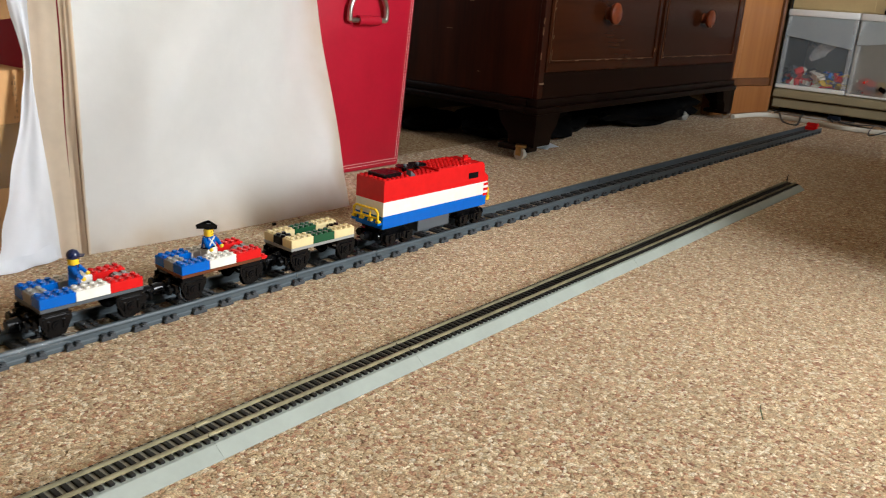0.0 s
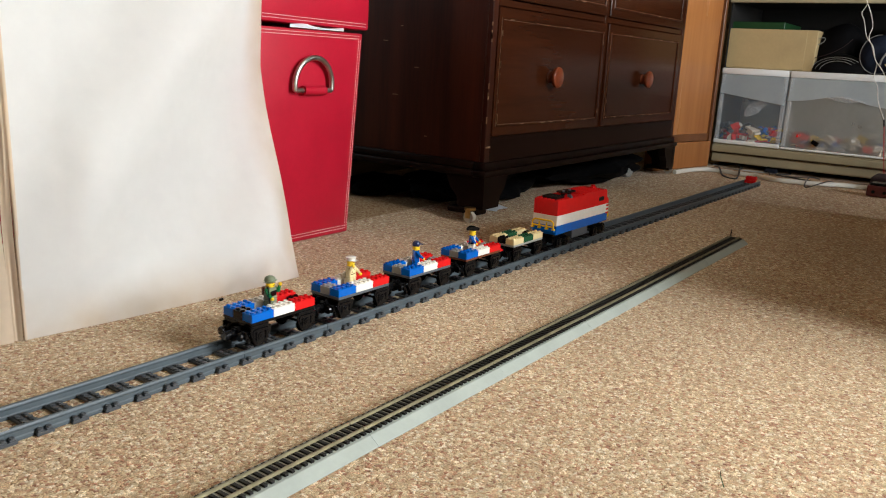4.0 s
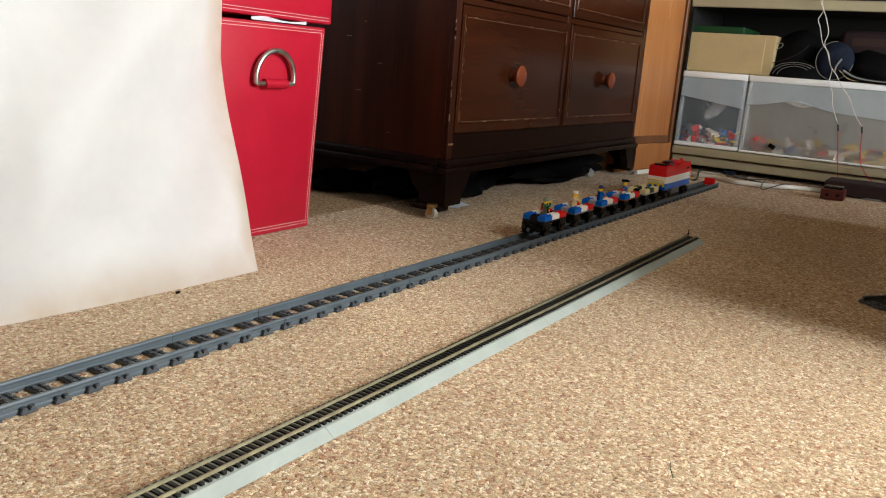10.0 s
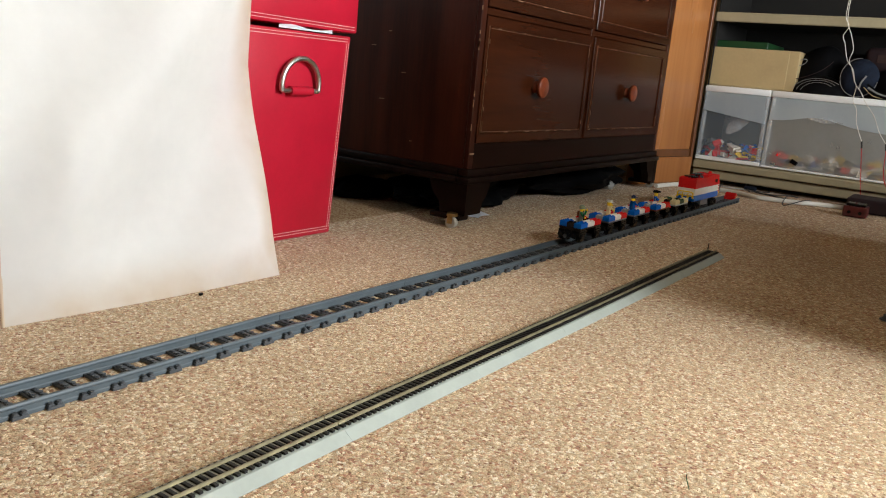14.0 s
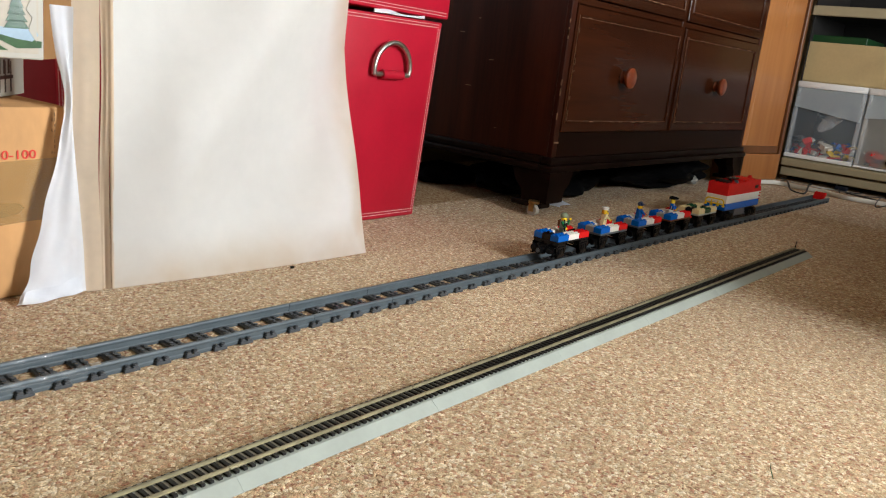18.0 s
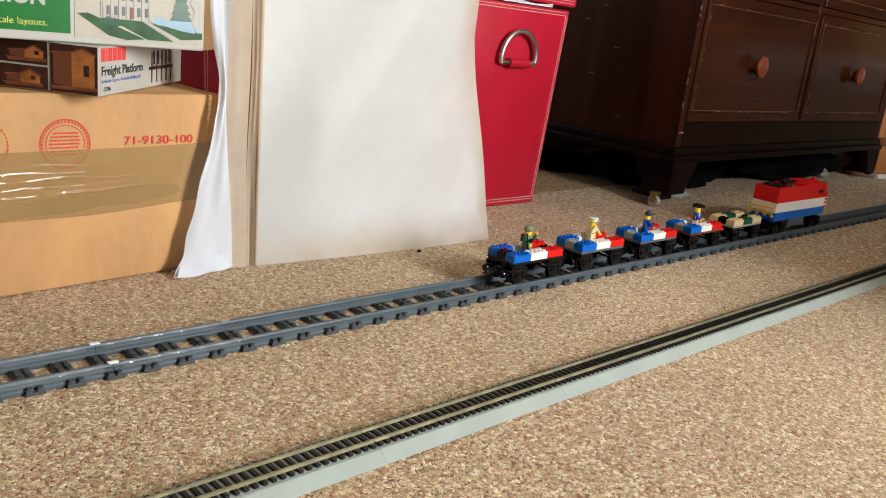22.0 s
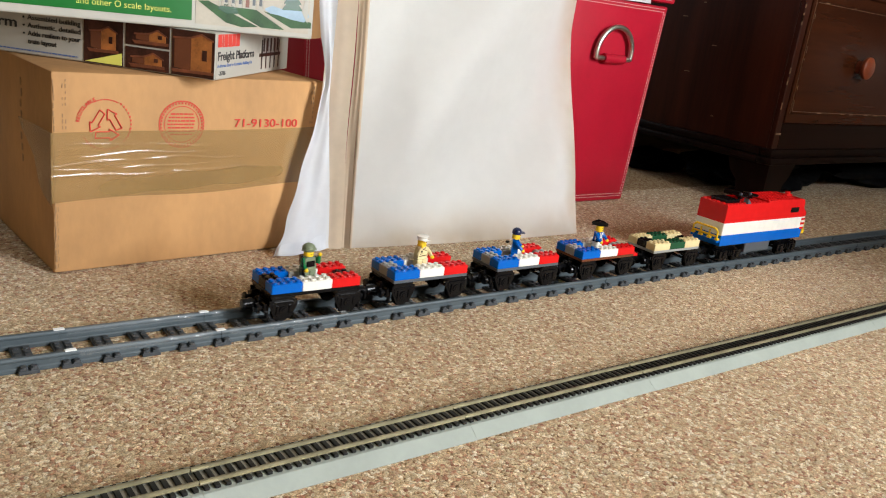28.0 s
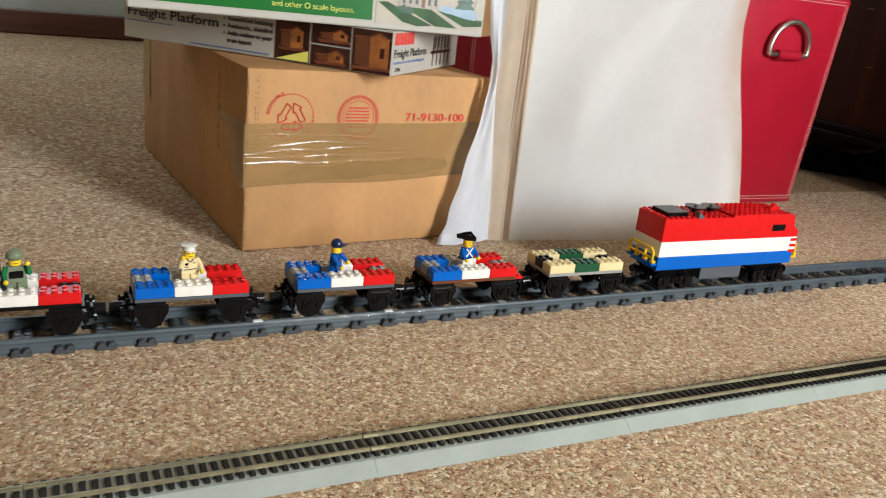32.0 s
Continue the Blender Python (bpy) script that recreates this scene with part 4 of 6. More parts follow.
# ---- toy figures, each one plain mesh ----
def figure(hat, torso, arms, legs, label, pack=None, arm_up=0, cross=False):
    mats = [SKIN, torso, arms, legs, hat[1], WHITE, BLACK]
    bm = bmesh.new()
    add_box(bm, -0.0040, 0.0040, -0.0078, -0.0003, 0.0, 0.0105, 0.0006, 3)
    add_box(bm, -0.0040, 0.0040, 0.0003, 0.0078, 0.0, 0.0105, 0.0006, 3)
    add_box(bm, -0.0040, 0.0040, -0.0078, 0.0078, 0.0105, 0.0130, 0.0005, 3)
    prof = [(-0.0078, 0.013), (0.0078, 0.013), (0.0056, 0.0255), (-0.0056, 0.0255)]
    a = [bm.verts.new((-0.0036, y, z)) for y, z in prof]
    b = [bm.verts.new((0.0036, y, z)) for y, z in prof]
    for q in [a[::-1], b] + [[a[i], a[(i + 1) % 4], b[(i + 1) % 4], b[i]] for i in range(4)]:
        bm.faces.new(q).material_index = 1
    for s in (-1, 1):
        up = arm_up == s
        elbow = (0.0042, s * 0.0094, 0.0185)
        wrist = (0.0070, s * 0.0080, 0.0280) if up else (0.0085, s * 0.0086, 0.0150)
        add_rod(bm, (0, s * 0.0068, 0.0240), elbow, 0.0025, 0.0022, 8, 2)
        add_rod(bm, elbow, wrist, 0.0022, 0.0018, 8, 2)
        add_ball(bm, (wrist[0] + 0.001, wrist[1], wrist[2] + (0.001 if up else -0.001)), 0.0022, 0.0022, 0.0022, 8, 0)
    add_rod(bm, (0, 0, 0.0255), (0, 0, 0.0265), 0.0028, segs=10, slot=0)
    add_rod(bm, (0, 0, 0.0265), (0, 0, 0.0350), 0.0050, segs=14, slot=0)
    for s in (-1, 1):
        add_box(bm, 0.0045, 0.0052, s * 0.0017 - 0.0005, s * 0.0017 + 0.0005, 0.0312, 0.0322, slot=6)
    add_box(bm, 0.0046, 0.0052, -0.0016, 0.0016, 0.0284, 0.0289, slot=6)
    kind = hat[0]
    if kind == "helmet":
        add_ball(bm, (-0.0004, 0, 0.0345), 0.0068, 0.0068, 0.0056, 14, 4)
        add_rod(bm, (0.0006, 0, 0.0326), (0.0002, 0, 0.0340), 0.0078, 0.0070, 16, 4)
    elif kind == "cook":
        add_rod(bm, (0, 0, 0.0338), (0, 0, 0.0362), 0.0054, 0.0054, 14, 4)
        add_rod(bm, (0, 0, 0.0362), (0, 0, 0.0385), 0.0058, 0.0072, 14, 4)
        add_rod(bm, (0, 0, 0.0385), (0, 0, 0.0392), 0.0072, 0.0058, 14, 4)
        add_box(bm, 0.0030, 0.0085, -0.0042, 0.0042, 0.0338, 0.0346, 0.0003, 4)
    elif kind == "cap":
        add_ball(bm, (0, 0, 0.0350), 0.0058, 0.0058, 0.0058, 14, 4)
        add_box(bm, 0.0020, 0.0096, -0.0040, 0.0040, 0.0344, 0.0354, 0.0004, 4)
    elif kind == "tricorne":
        add_ball(bm, (0, 0, 0.0358), 0.0056, 0.0056, 0.0040, 12, 4)
        c = [(0.0105, 0), (-0.0072, 0.0100), (-0.0072, -0.0100)]
        for i in range(3):
            (x0, y0), (x1, y1) = c[i], c[(i + 1) % 3]
            vs = [bm.verts.new(p) for p in ((x0, y0, 0.0352), (x1, y1, 0.0352), (x1 * 1.05, y1 * 1.05, 0.0395), ((x0 + x1) * 0.42, (y0 + y1) * 0.42, 0.0408), (x0 * 1.05, y0 * 1.05, 0.0395))]
            bm.faces.new(vs).material_index = 4
        vs = [bm.verts.new((x, y, 0.0350)) for x, y in c]
        bm.faces.new(vs).material_index = 4
    if cross:
        for s in (-1, 1):
            add_rod(bm, (0.0038, s * 0.0055, 0.0140), (0.0038, -s * 0.0045, 0.0250), 0.0008, segs=5, slot=5)
            add_rod(bm, (0.0, s * 0.0078, 0.0145), (0.0, s * 0.0060, 0.0250), 0.0009, segs=5, slot=5)
        add_box(bm, -0.0041, 0.0042, -0.0080, 0.0080, 0.0128, 0.0142, slot=6)
    if pack:
        mats.append(pack)
        add_box(bm, -0.0085, -0.0037, -0.0055, 0.0055, 0.0150, 0.0260, 0.0008, 7)
        add_box(bm, 0.0037, 0.0055, -0.0050, 0.0050, 0.0150, 0.0215, 0.0006, 6)
        add_rod(bm, (0.0088, -0.0098, 0.0015), (0.0070, -0.0108, 0.0150), 0.0017, 0.0015, segs=8, slot=6)
        add_rod(bm, (0.0070, -0.0108, 0.0150), (0.0058, -0.0122, 0.0285), 0.0008, segs=6, slot=6)
        add_rod(bm, (0.0058, -0.0122, 0.0280), (0.0056, -0.0124, 0.0300), 0.0013, segs=6, slot=6)
    elif not cross:
        # printed jacket: belt, pocket, collar
        add_box(bm, 0.0036, 0.0040, -0.0058, 0.0050, 0.0150, 0.0158, slot=6)
        add_box(bm, 0.0036, 0.0040, -0.0052, -0.0014, 0.0176, 0.0182, slot=6)
        add_box(bm, 0.0036, 0.0040, -0.0046, -0.0018, 0.0196, 0.0218, slot=6)
        add_box(bm, 0.0036, 0.0040, 0.0020, 0.0046, 0.0210, 0.0217, slot=6)
        for q in (-1, 1):
            add_rod(bm, (0.0037, q * 0.0004, 0.0225), (0.0037, q * 0.0026, 0.0252), 0.0005, segs=5, slot=6)
    for v in bm.verts:
        v.co.z *= 0.94
    ob = part("toy_figure", bm, tuple(mats), None, smooth=35)
    return tagged(ob, label, "toy figure", "figures riding the train")


FIG4 = figure(("helmet", SAND), SAND, FGREEN, SAND, "toy soldier figure with green helmet and backpack standing on a wagon", pack=BROWN, arm_up=1)
FIG3 = figure(("cook", WHITE), TAN, TAN, TAN, "tan toy figure with a white peaked cap saluting on a wagon", arm_up=-1)
FIG2 = figure(("cap", mat("figure_cap", (0.008, 0.016, 0.06), 0.3, vary=0.05)), LBLUE, LBLUE, LBLUE, "blue toy figure with a dark blue cap standing on a wagon")
FIG1 = figure(("tricorne", BLACK), LBLUE, LBLUE, WHITE, "toy soldier figure in blue coat with white crossbelts and black tricorne", cross=True)


# ---- chest of drawers on casters ----
def chest_of_drawers():
    """Local frame: x along the front, y to the back, origin at the front's left corner on the floor."""
    ch = empty("chest_of_drawers", CHEST_X, CHEST_Y, 0, CHEST_TURN)
    W, D, H = CHEST_W, 0.50, 1.10
    zb, zm = 0.096, 0.125     # top of the bracket feet, top of the base moulding
    t = 0.02
    part("side_panel", box(0, t, 0.012, D, zm, H, 0.001), MAHOGANY, ch, "dark reddish side panel")
    part("side_panel", box(W - t, W, 0.012, D, zm, H, 0.001), MAHOGANY, ch)
    part("back_panel", box(t, W - t, D - 0.012, D, zm, H), MAHOGANY_SHADE, ch)
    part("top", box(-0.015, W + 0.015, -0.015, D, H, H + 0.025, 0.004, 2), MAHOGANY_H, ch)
    part("bottom", box(t, W - t, 0.02, D - 0.012, zm, zm + 0.015), MAHOGANY_SHADE, ch)
    mo = bmesh.new()
    for y0, y1, z0, z1 in ((-0.014, 0.02, zb - 0.002, zb + 0.012), (-0.007, 0.02, zb + 0.012, zm)):
        add_box(mo, -0.014 if z0 < zb else -0.007, W + (0.014 if z0 < zb else 0.007), y0, y1, z0, z1, 0.003, segs=2)
        for x0, x1 in ((-0.014 if z0 < zb else -0.007, t), (W - t, W + (0.014 if z0 < zb else 0.007))):
            add_box(mo, x0, x1, 0.02, D, z0, z1, 0.003, segs=2)
    part("base_moulding", mo, MAHOGANY_SHADE, ch, "moulded base, shade near the floor put into its colour", smooth=40)
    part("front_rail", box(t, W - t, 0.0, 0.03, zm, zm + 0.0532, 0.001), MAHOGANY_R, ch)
    part("front_stile", box(0, t, 0.0, 0.0118, zm, H, 0.001), MAHOGANY, ch)
    part("front_stile", box(W - t, W, 0.0, 0.0118, zm, H, 0.001), MAHOGANY, ch)
    zr = (zm + 0.045, zm + 0.045 + 0.280, zm + 0.045 + 0.560, H - 0.005)
    part("middle_stile", box(0.5475, 0.5665, 0.002, 0.03, zr[0], H, 0.001), MAHOGANY_H, ch)
    for k in range(3):
        if k:
            part("front_rail", box(t, W - t, 0.003, 0.03, zr[k] - 0.007, zr[k] + 0.007, 0.001), MAHOGANY_H, ch)
        for x0, x1, b0, b1, cx in ((t + 0.002, 0.5465, 0.030, 0.530, 0.260), (0.5675, W - t - 0.003, 0.583, 1.096, 0.829)):
            z0, z1 = zr[k] + 0.009, zr[k + 1] - 0.009
            dr = part("drawer", box(x0, x1, -0.003, 0.28, z0, z1, 0.0015), MAHOGANY_H, ch, "drawer front with beaded edge and wooden knob")
            bead = bmesh.new()
            g = 0.020
            for a, b, c, d in ((b0, b1, z0 + g, z0 + g + 0.004), (b0, b1, z1 - g - 0.004, z1 - g), (b0, b0 + 0.004, z0 + g, z1 - g), (b1 - 0.004, b1, z0 + g, z1 - g)):
                add_box(bead, a, b, -0.0060, -0.0028, c, d, 0.001)
            part("beading", bead, MAHOGANY_H, dr, "thin raised beading")
            line = bmesh.new()
            for a, b, c, d in ((b0, b1, z0 + g + 0.0040, z0 + g + 0.0049), (b0, b1, z1 - g - 0.0049, z1 - g - 0.0040), (b0 - 0.0009, b0, z0 + g, z1 - g), (b1, b1 + 0.0009, z0 + g, z1 - g)):
                add_box(line, a, b, -0.0046, -0.0028, c, d)
            part("worn_line", line, WORN_LINE, dr, "rubbed varnish beside the beading")
            worn = bmesh.new()
            for _ in range(26):
                s = random.random()
                if random.random() < 0.5:
                    xx, ln = b0 + s * (b1 - b0), random.uniform(0.003, 0.022)
                    zz = random.choice((z0 + g + 0.0032, z1 - g - 0.0032))
                    add_box(worn, xx, min(xx + ln, b1), -0.0063, -0.0059, zz - 0.0006, zz + 0.0006)
                else:
                    zz, ln = z0 + g + s * (z1 - z0 - 2 * g), random.uniform(0.003, 0.016)
                    xx = random.choice((b0 + 0.001, b1 - 0.001))
                    add_box(worn, xx - 0.0006, xx + 0.0006, -0.0063, -0.0059, zz, min(zz + ln, z1 - g))
            tagged(part("worn_edge", worn, WORN, dr, "pale worn varnish along the beading"), kind="stuff")
            cz = (z0 + z1) / 2 - 0.006
            kb = bmesh.new()
            rad = ((0.0, 0.0150), (0.005, 0.0135), (0.009, 0.0140), (0.013, 0.0200), (0.018, 0.0240), (0.023, 0.0235), (0.026, 0.0190), (0.0265, 0.0))
            rings = [[kb.verts.new((cx + r * math.cos(2 * math.pi * i / 20), -0.003 - d, cz + r * math.sin(2 * math.pi * i / 20))) for i in range(20)] for d, r in rad[:-1]]
            for q0, q1 in zip(rings, rings[1:]):
                for i in range(20):
                    kb.faces.new((q0[i], q0[(i + 1) % 20], q1[(i + 1) % 20], q1[i]))
            kb.faces.new(rings[-1])
            bmesh.ops.recalc_face_normals(kb, faces=kb.faces[:])
            part("knob", kb, KNOB, dr, "turned reddish wooden knob", smooth=50)
    for fx, fy, sx in ((-0.010, -0.010, 1), (W + 0.010, -0.010, -1), (-0.010, D, 1), (W + 0.010, D, -1)):
        back = fy > 0
        w = 0.085
        prof = [(0, 0.027), (w * 0.75, 0.027), (w * 0.80, 0.050), (w, 0.066), (w * 1.15, zb - 0.002), (0, zb - 0.002)]
        ft = prism([(fx + sx * x, z) for x, z in prof], fy, fy + (-0.022 if back else 0.022))
        side = bmesh.new()
        sgn = -1 if back else 1
        pts = [(fy + sgn * (0.022 if i < 2 or i > 4 else 0.022) * 0 + sgn * x, z) for i, (x, z) in enumerate(prof)]
        va = [side.verts.new((fx, y, z)) for y, z in pts]
        vb = [side.verts.new((fx + sx * 0.022, y, z)) for y, z in pts]
        side.faces.new(va)
        side.faces.new(vb[::-1])
        for i in range(len(pts)):
            j = (i + 1) % len(pts)
            side.faces.new((va[i], vb[i], vb[j], va[j]))
        bmesh.ops.recalc_face_normals(side, faces=side.faces[:])
        f = part("bracket_foot", ft, MAHOGANY_SHADE, ch, "shaped bracket foot")
        part("foot_side", side, MAHOGANY_SHADE, f, m=pose(0.0005 * -sx, -0.0005 * sgn, 0))
        part("foot_pad", box(min(fx - sx * 0.012, fx + sx * 0.024), max(fx - sx * 0.012, fx + sx * 0.024), min(fy + sgn * 0.004, fy + sgn * 0.082), max(fy + sgn * 0.004, fy + sgn * 0.082), 0.016, 0.0268, 0.002), MAHOGANY_SHADE, f, "worn wooden pad under the foot")
        cx, cy = fx - sx * 0.016, fy + sgn * 0.020
        ca = part("caster", rod((cx - 0.007, cy, 0.0125), (cx + 0.007, cy, 0.0125), 0.0120, segs=18), RUBBER, ch, "small pale caster wheel", smooth=40)
        fork = box(cx - 0.010, cx - 0.008, cy - 0.006, cy + 0.006, 0.010, 0.028)
        add_box(fork, cx + 0.008, cx + 0.010, cy - 0.006, cy + 0.006, 0.010, 0.028)
        add_rod(fork, (cx, cy, 0.026), (cx, cy, 0.032), 0.012, segs=12)
        part("caster_fork", fork, BRASS, ca, "worn brass fork")
    chips = bmesh.new()
    add_box(chips, 0.003, 0.020, -0.0012, 0.0004, zm + 0.030, zm + 0.0335)
    for _ in range(14):
        z = random.uniform(zm + 0.06, 0.6)
        add_box(chips, -0.0006, 0.0008, -0.0008, 0.0012, z, z + random.uniform(0.004, 0.03))
    for _ in range(7):
        y, z = random.uniform(0.06, 0.4), random.uniform(0.15, 0.5)
        add_box(chips, -0.0004, 0.0004, y, y + random.uniform(0.004, 0.016), z, z + 0.0012)
    tagged(part("worn_edge", chips, WORN, ch, "pale chips along the corner"), kind="stuff")
    tagged(ch, "dark mahogany chest of drawers with worn beading on casters", "chest of drawers")


chest_of_drawers()


# ---- red leatherette storage boxes ----
def red_box(x, y, turn, w, d, h, lid, label, ring=True):
    """Tapered box with a lid; origin at the front's right bottom corner, x to the left is negative."""
    bx = empty("storage_box", x, y, 0, turn)
    f = RBOX_FLARE
    bm = bmesh.new()
    lo = [(-w, 0), (0, 0), (0, d), (-w, d)]
    hi = [(-w - f, -f * 0.4), (f, -f * 0.4), (f, d + f * 0.4), (-w - f, d + f * 0.4)]
    a = [bm.verts.new((*p, 0.001)) for p in lo]
    b = [bm.verts.new((*p, h)) for p in hi]
    bm.faces.new(a[::-1])
    bm.faces.new(b)
    for i in range(4):
        bm.faces.new((a[i], a[(i + 1) % 4], b[(i + 1) % 4], b[i]))
    bmesh.ops.bevel(bm, geom=bm.edges[:], offset=0.003, segments=2, affect="EDGES", profile=0.5)
    body = part("body", bm, LEATHER, bx, smooth=40)

    def on_front(u, z, out=0.0):
        k = z / h
        return (-w - f * k + u * (w + 2 * f * k), -f * 0.4 * k - out, z)
    st = bmesh.new()
    n = int(h / 0.0055)
    for off in (0.005, 0.010):
        for i in range(n):
            z = 0.012 + i * 0.0055
            if z > h - 0.012:
                break
            for s in (0, 1):
                k = (z + 0.0018) / h
                wid = w + 2 * f * k
                p0, p1 = on_front((off / wid) if s == 0 else 1 - off / wid, z, 0.0005), on_front((off / wid) if s == 0 else 1 - off / wid, z + 0.0038, 0.0005)
                add_rod(st, p0, p1, 0.0005, segs=4)
        m = int((w + f) / 0.0055)
        for i in range(m):
            for z in (off + 0.004, h - off):
                p0, p1 = on_front(0.02 + 0.96 * i / m, z, 0.0005), on_front(0.02 + 0.96 * (i + 0.68) / m, z, 0.0005)
                add_rod(st, p0, p1, 0.0005, segs=4)
    tagged(part("stitching", st, STITCH, body, "double row of white stitching"), kind="stuff")
    g = 0.006
    lb = box(-w - f - g, f + g, -f * 0.4 - g, d + f * 0.4 + g, h + 0.006, h + lid, 0.004, 2)
    ld = part("lid", lb, LEATHER, bx, "red lid with white stitching", m=pose(0, 0, 0, 0, 0.5, 0), smooth=40)
    st = bmesh.new()
    for i in range(int((w + 2 * f) / 0.0055)):
        for z in (h + 0.012, h + 0.017):
            add_rod(st, (-w - f + i * 0.0055, -f * 0.4 - g - 0.0004, z), (-w - f + i * 0.0055 + 0.0038, -f * 0.4 - g - 0.0004, z), 0.0005, segs=4)
    tagged(part("stitching", st, STITCH, ld), kind="stuff")
    if ring:
        tab_u, tab_z = RING_U, RING_Z
        c = Vector(on_front(tab_u, tab_z, 0.004))
        arcp = [c + Vector((0.0450 * math.cos(a) - 0.001, -0.006 - 0.002 * math.sin(a), 0.0070 + 0.0450 * math.sin(a))) for a in [math.radians(-14 + 208 * i / 24) for i in range(25)]]
        part("ring", tube(arcp, 0.0046, 10), STEEL, bx, "steel d-ring handle", smooth=60)
        part("ring_bar", rod(c + Vector((-0.0440, -0.006, -0.003)), c + Vector((0.0420, -0.006, -0.003)), 0.0044, segs=10), STEEL, bx, smooth=60)
        tb = bmesh.new()
        add_rod(tb, (c.x - 0.027, c.y - 0.006, c.z - 0.003), (c.x + 0.025, c.y - 0.006, c.z - 0.003), 0.0082, segs=16)
        add_box(tb, c.x - 0.027, c.x + 0.025, c.y - 0.004, c.y + 0.006, c.z - 0.0125, c.z - 0.002, 0.002)
        part("ring_loop", tb, LEATHER, bx, "red loop holding the ring", smooth=40)
        part("tissue", sheet(lambda u, v: (-0.17 + 0.13 * u, -f * 0.4 - 0.006 - 0.003 * math.sin(9 * u), h + 0.001 + 0.005 * v + 0.0022 * math.sin(7 * u) * v), 14, 2, 0.0006), BAG, bx, "white tissue caught under the lid")
    tagged(bx, label, "storage box", "red storage boxes")


red_box(RBOX_X, RBOX_Y, RBOX_TURN, 0.33, 0.30, RBOX_H, 0.12, "bright red leatherette storage box with stitched edges, steel ring and lid")
red_box(RBOX2_X, RBOX2_Y, 4, 0.33, 0.30, RBOX_H, 0.12, "dark red leatherette storage box standing behind the cardboard carton", ring=False)


# ---- large cream paper sheets leaning in front of the red box ----
def paper_sheets():
    ps = empty("paper_sheets", 0, 0, 0)

    def front(u, v):
        z = 0.001 + 0.72 * v
        x0, x1 = PAPER_X0 + 0.006 * v, PAPER_X1 + 0.004 * v
        foot = PAPER_Y0 + 0.003 - 0.026 * (1 - (1 - u) ** 2)
        k = min(1.0, z / 0.31)
        lean = 0.083 * k * (1.3 - 0.3 * k) * (0.12 + 0.88 * u) + 0.02 * v * (1 - u)
        ripple = 0.0260 * math.sin(6.5 * u - 11 * v + 5.9) + 0.0060 * math.sin(14 * u - 24 * v + 2) * (0.4 + 0.6 * u) + 0.0015 * math.sin(17 * u + 4 * v)
        calm = min(1, 8 * v) * min(1, 5 * u + 0.1) * (1 - 0.85 * max(0.0, (u - 0.84) / 0.16))
        return x0 + (x1 - x0) * u + 0.001 * math.sin(8 * v), foot + lean + ripple * calm, z
    part("front_sheet", sheet(front, 48, 40, 0.0015), PAPER, ps, "cream paper sheet with aged edges", smooth=60)
    for dx, w, y0, y1, wave in ((-0.050, 0.0365, 0.010, 0.003, 0.0022), (-0.0100, 0.0072, 0.009, 0.001, 0.0012)):
        def back(u, v, dx=dx, w=w, y0=y0, y1=y1, wave=wave):
            z = 0.001 + 0.70 * v
            crease = 0.0016 * math.exp(-((u - 0.55) / 0.16) ** 2) * math.sin(11 * v + 1)
            x = PAPER_X0 + dx + 0.006 * v + w * u + wave * (math.sin(9 * v + 200 * dx) + 0.6 * math.sin(23 * v)) * (1 - 0.5 * u)
            return x, PAPER_Y0 + y0 + (y1 - y0) * u ** 1.5 + crease + PAPER_LEAN * 0.1 * (1 - math.exp(-z / 0.09)) + 0.02 * v, z
        part("back_sheet", sheet(back, 16, 40, 0.0012), PAPER_EDGE, ps, "folded brownish paper edge behind the front sheet", smooth=60)

    def fold(u, v):
        a = math.pi * (0.5 + u)
        r = 0.0022 + 0.0008 * math.sin(5 * v)
        z = 0.001 + 0.70 * v
        return PAPER_X0 + 0.001 + 0.006 * v + 0.0012 * math.sin(7 * v) + r * math.cos(a) * 1.2, PAPER_Y0 + 0.003 + PAPER_LEAN * 0.1 * (1 - math.exp(-z / 0.09)) + 0.02 * v + r * math.sin(a), z
    part("folded_edge", sheet(fold, 10, 20, 0.001), PAPER_EDGE, ps, "rolled fold of the paper edge", smooth=60)
    tagged(ps, "large cream paper sheets standing on edge on the carpet", "paper sheets")


paper_sheets()


def white_bag():
    bag = empty("plastic_bag")

    def left(z):
        return BAG_X0 + 0.050 * min(1.0, z / 0.21) ** 1.05 - 0.22 * max(0.0, z - 0.225) - 0.014 * math.exp(-z / 0.013)

    def body(u, v):
        z = 0.002 + 0.004 * u * (1 - v) ** 8 + 0.32 * v * v * (1 + 0.3 * (1 - v))
        x1 = BAG_X1 + 0.001 - 0.013 * min(1.0, z / 0.2)
        x0 = min(left(z), x1 - 0.005) + 0.0012 * math.sin(31 * v)
        return x0 + (x1 - x0) * u, BAG_Y - 0.014 * math.exp(-z / 0.03) * (0.6 + 0.4 * math.sin(5 * u)) - 0.004 * u + 0.006 * v + 0.0020 * math.sin(7 * u + 9 * v) * (0.3 + v) + 0.0008 * math.sin(15 * u - 11 * v), z

    part("bag_side", sheet(body, 18, 60, 0.0015), BAG, bag, smooth=60)

    def hem(u, v):
        x, y, z = body(0.02 + 0.9 * u, 0.02 + (0.16 + 0.05 * u) * v)
        return x, y - 0.0035 - 0.002 * math.sin(9 * u + 3 * v), z + 0.001
    part("bottom_fold", sheet(hem, 14, 6, 0.001), BAG, bag, "folded lower edge of the bag", smooth=60)
    tagged(bag, "white polythene bag hanging between the carton and the paper", "plastic bag")


white_bag()


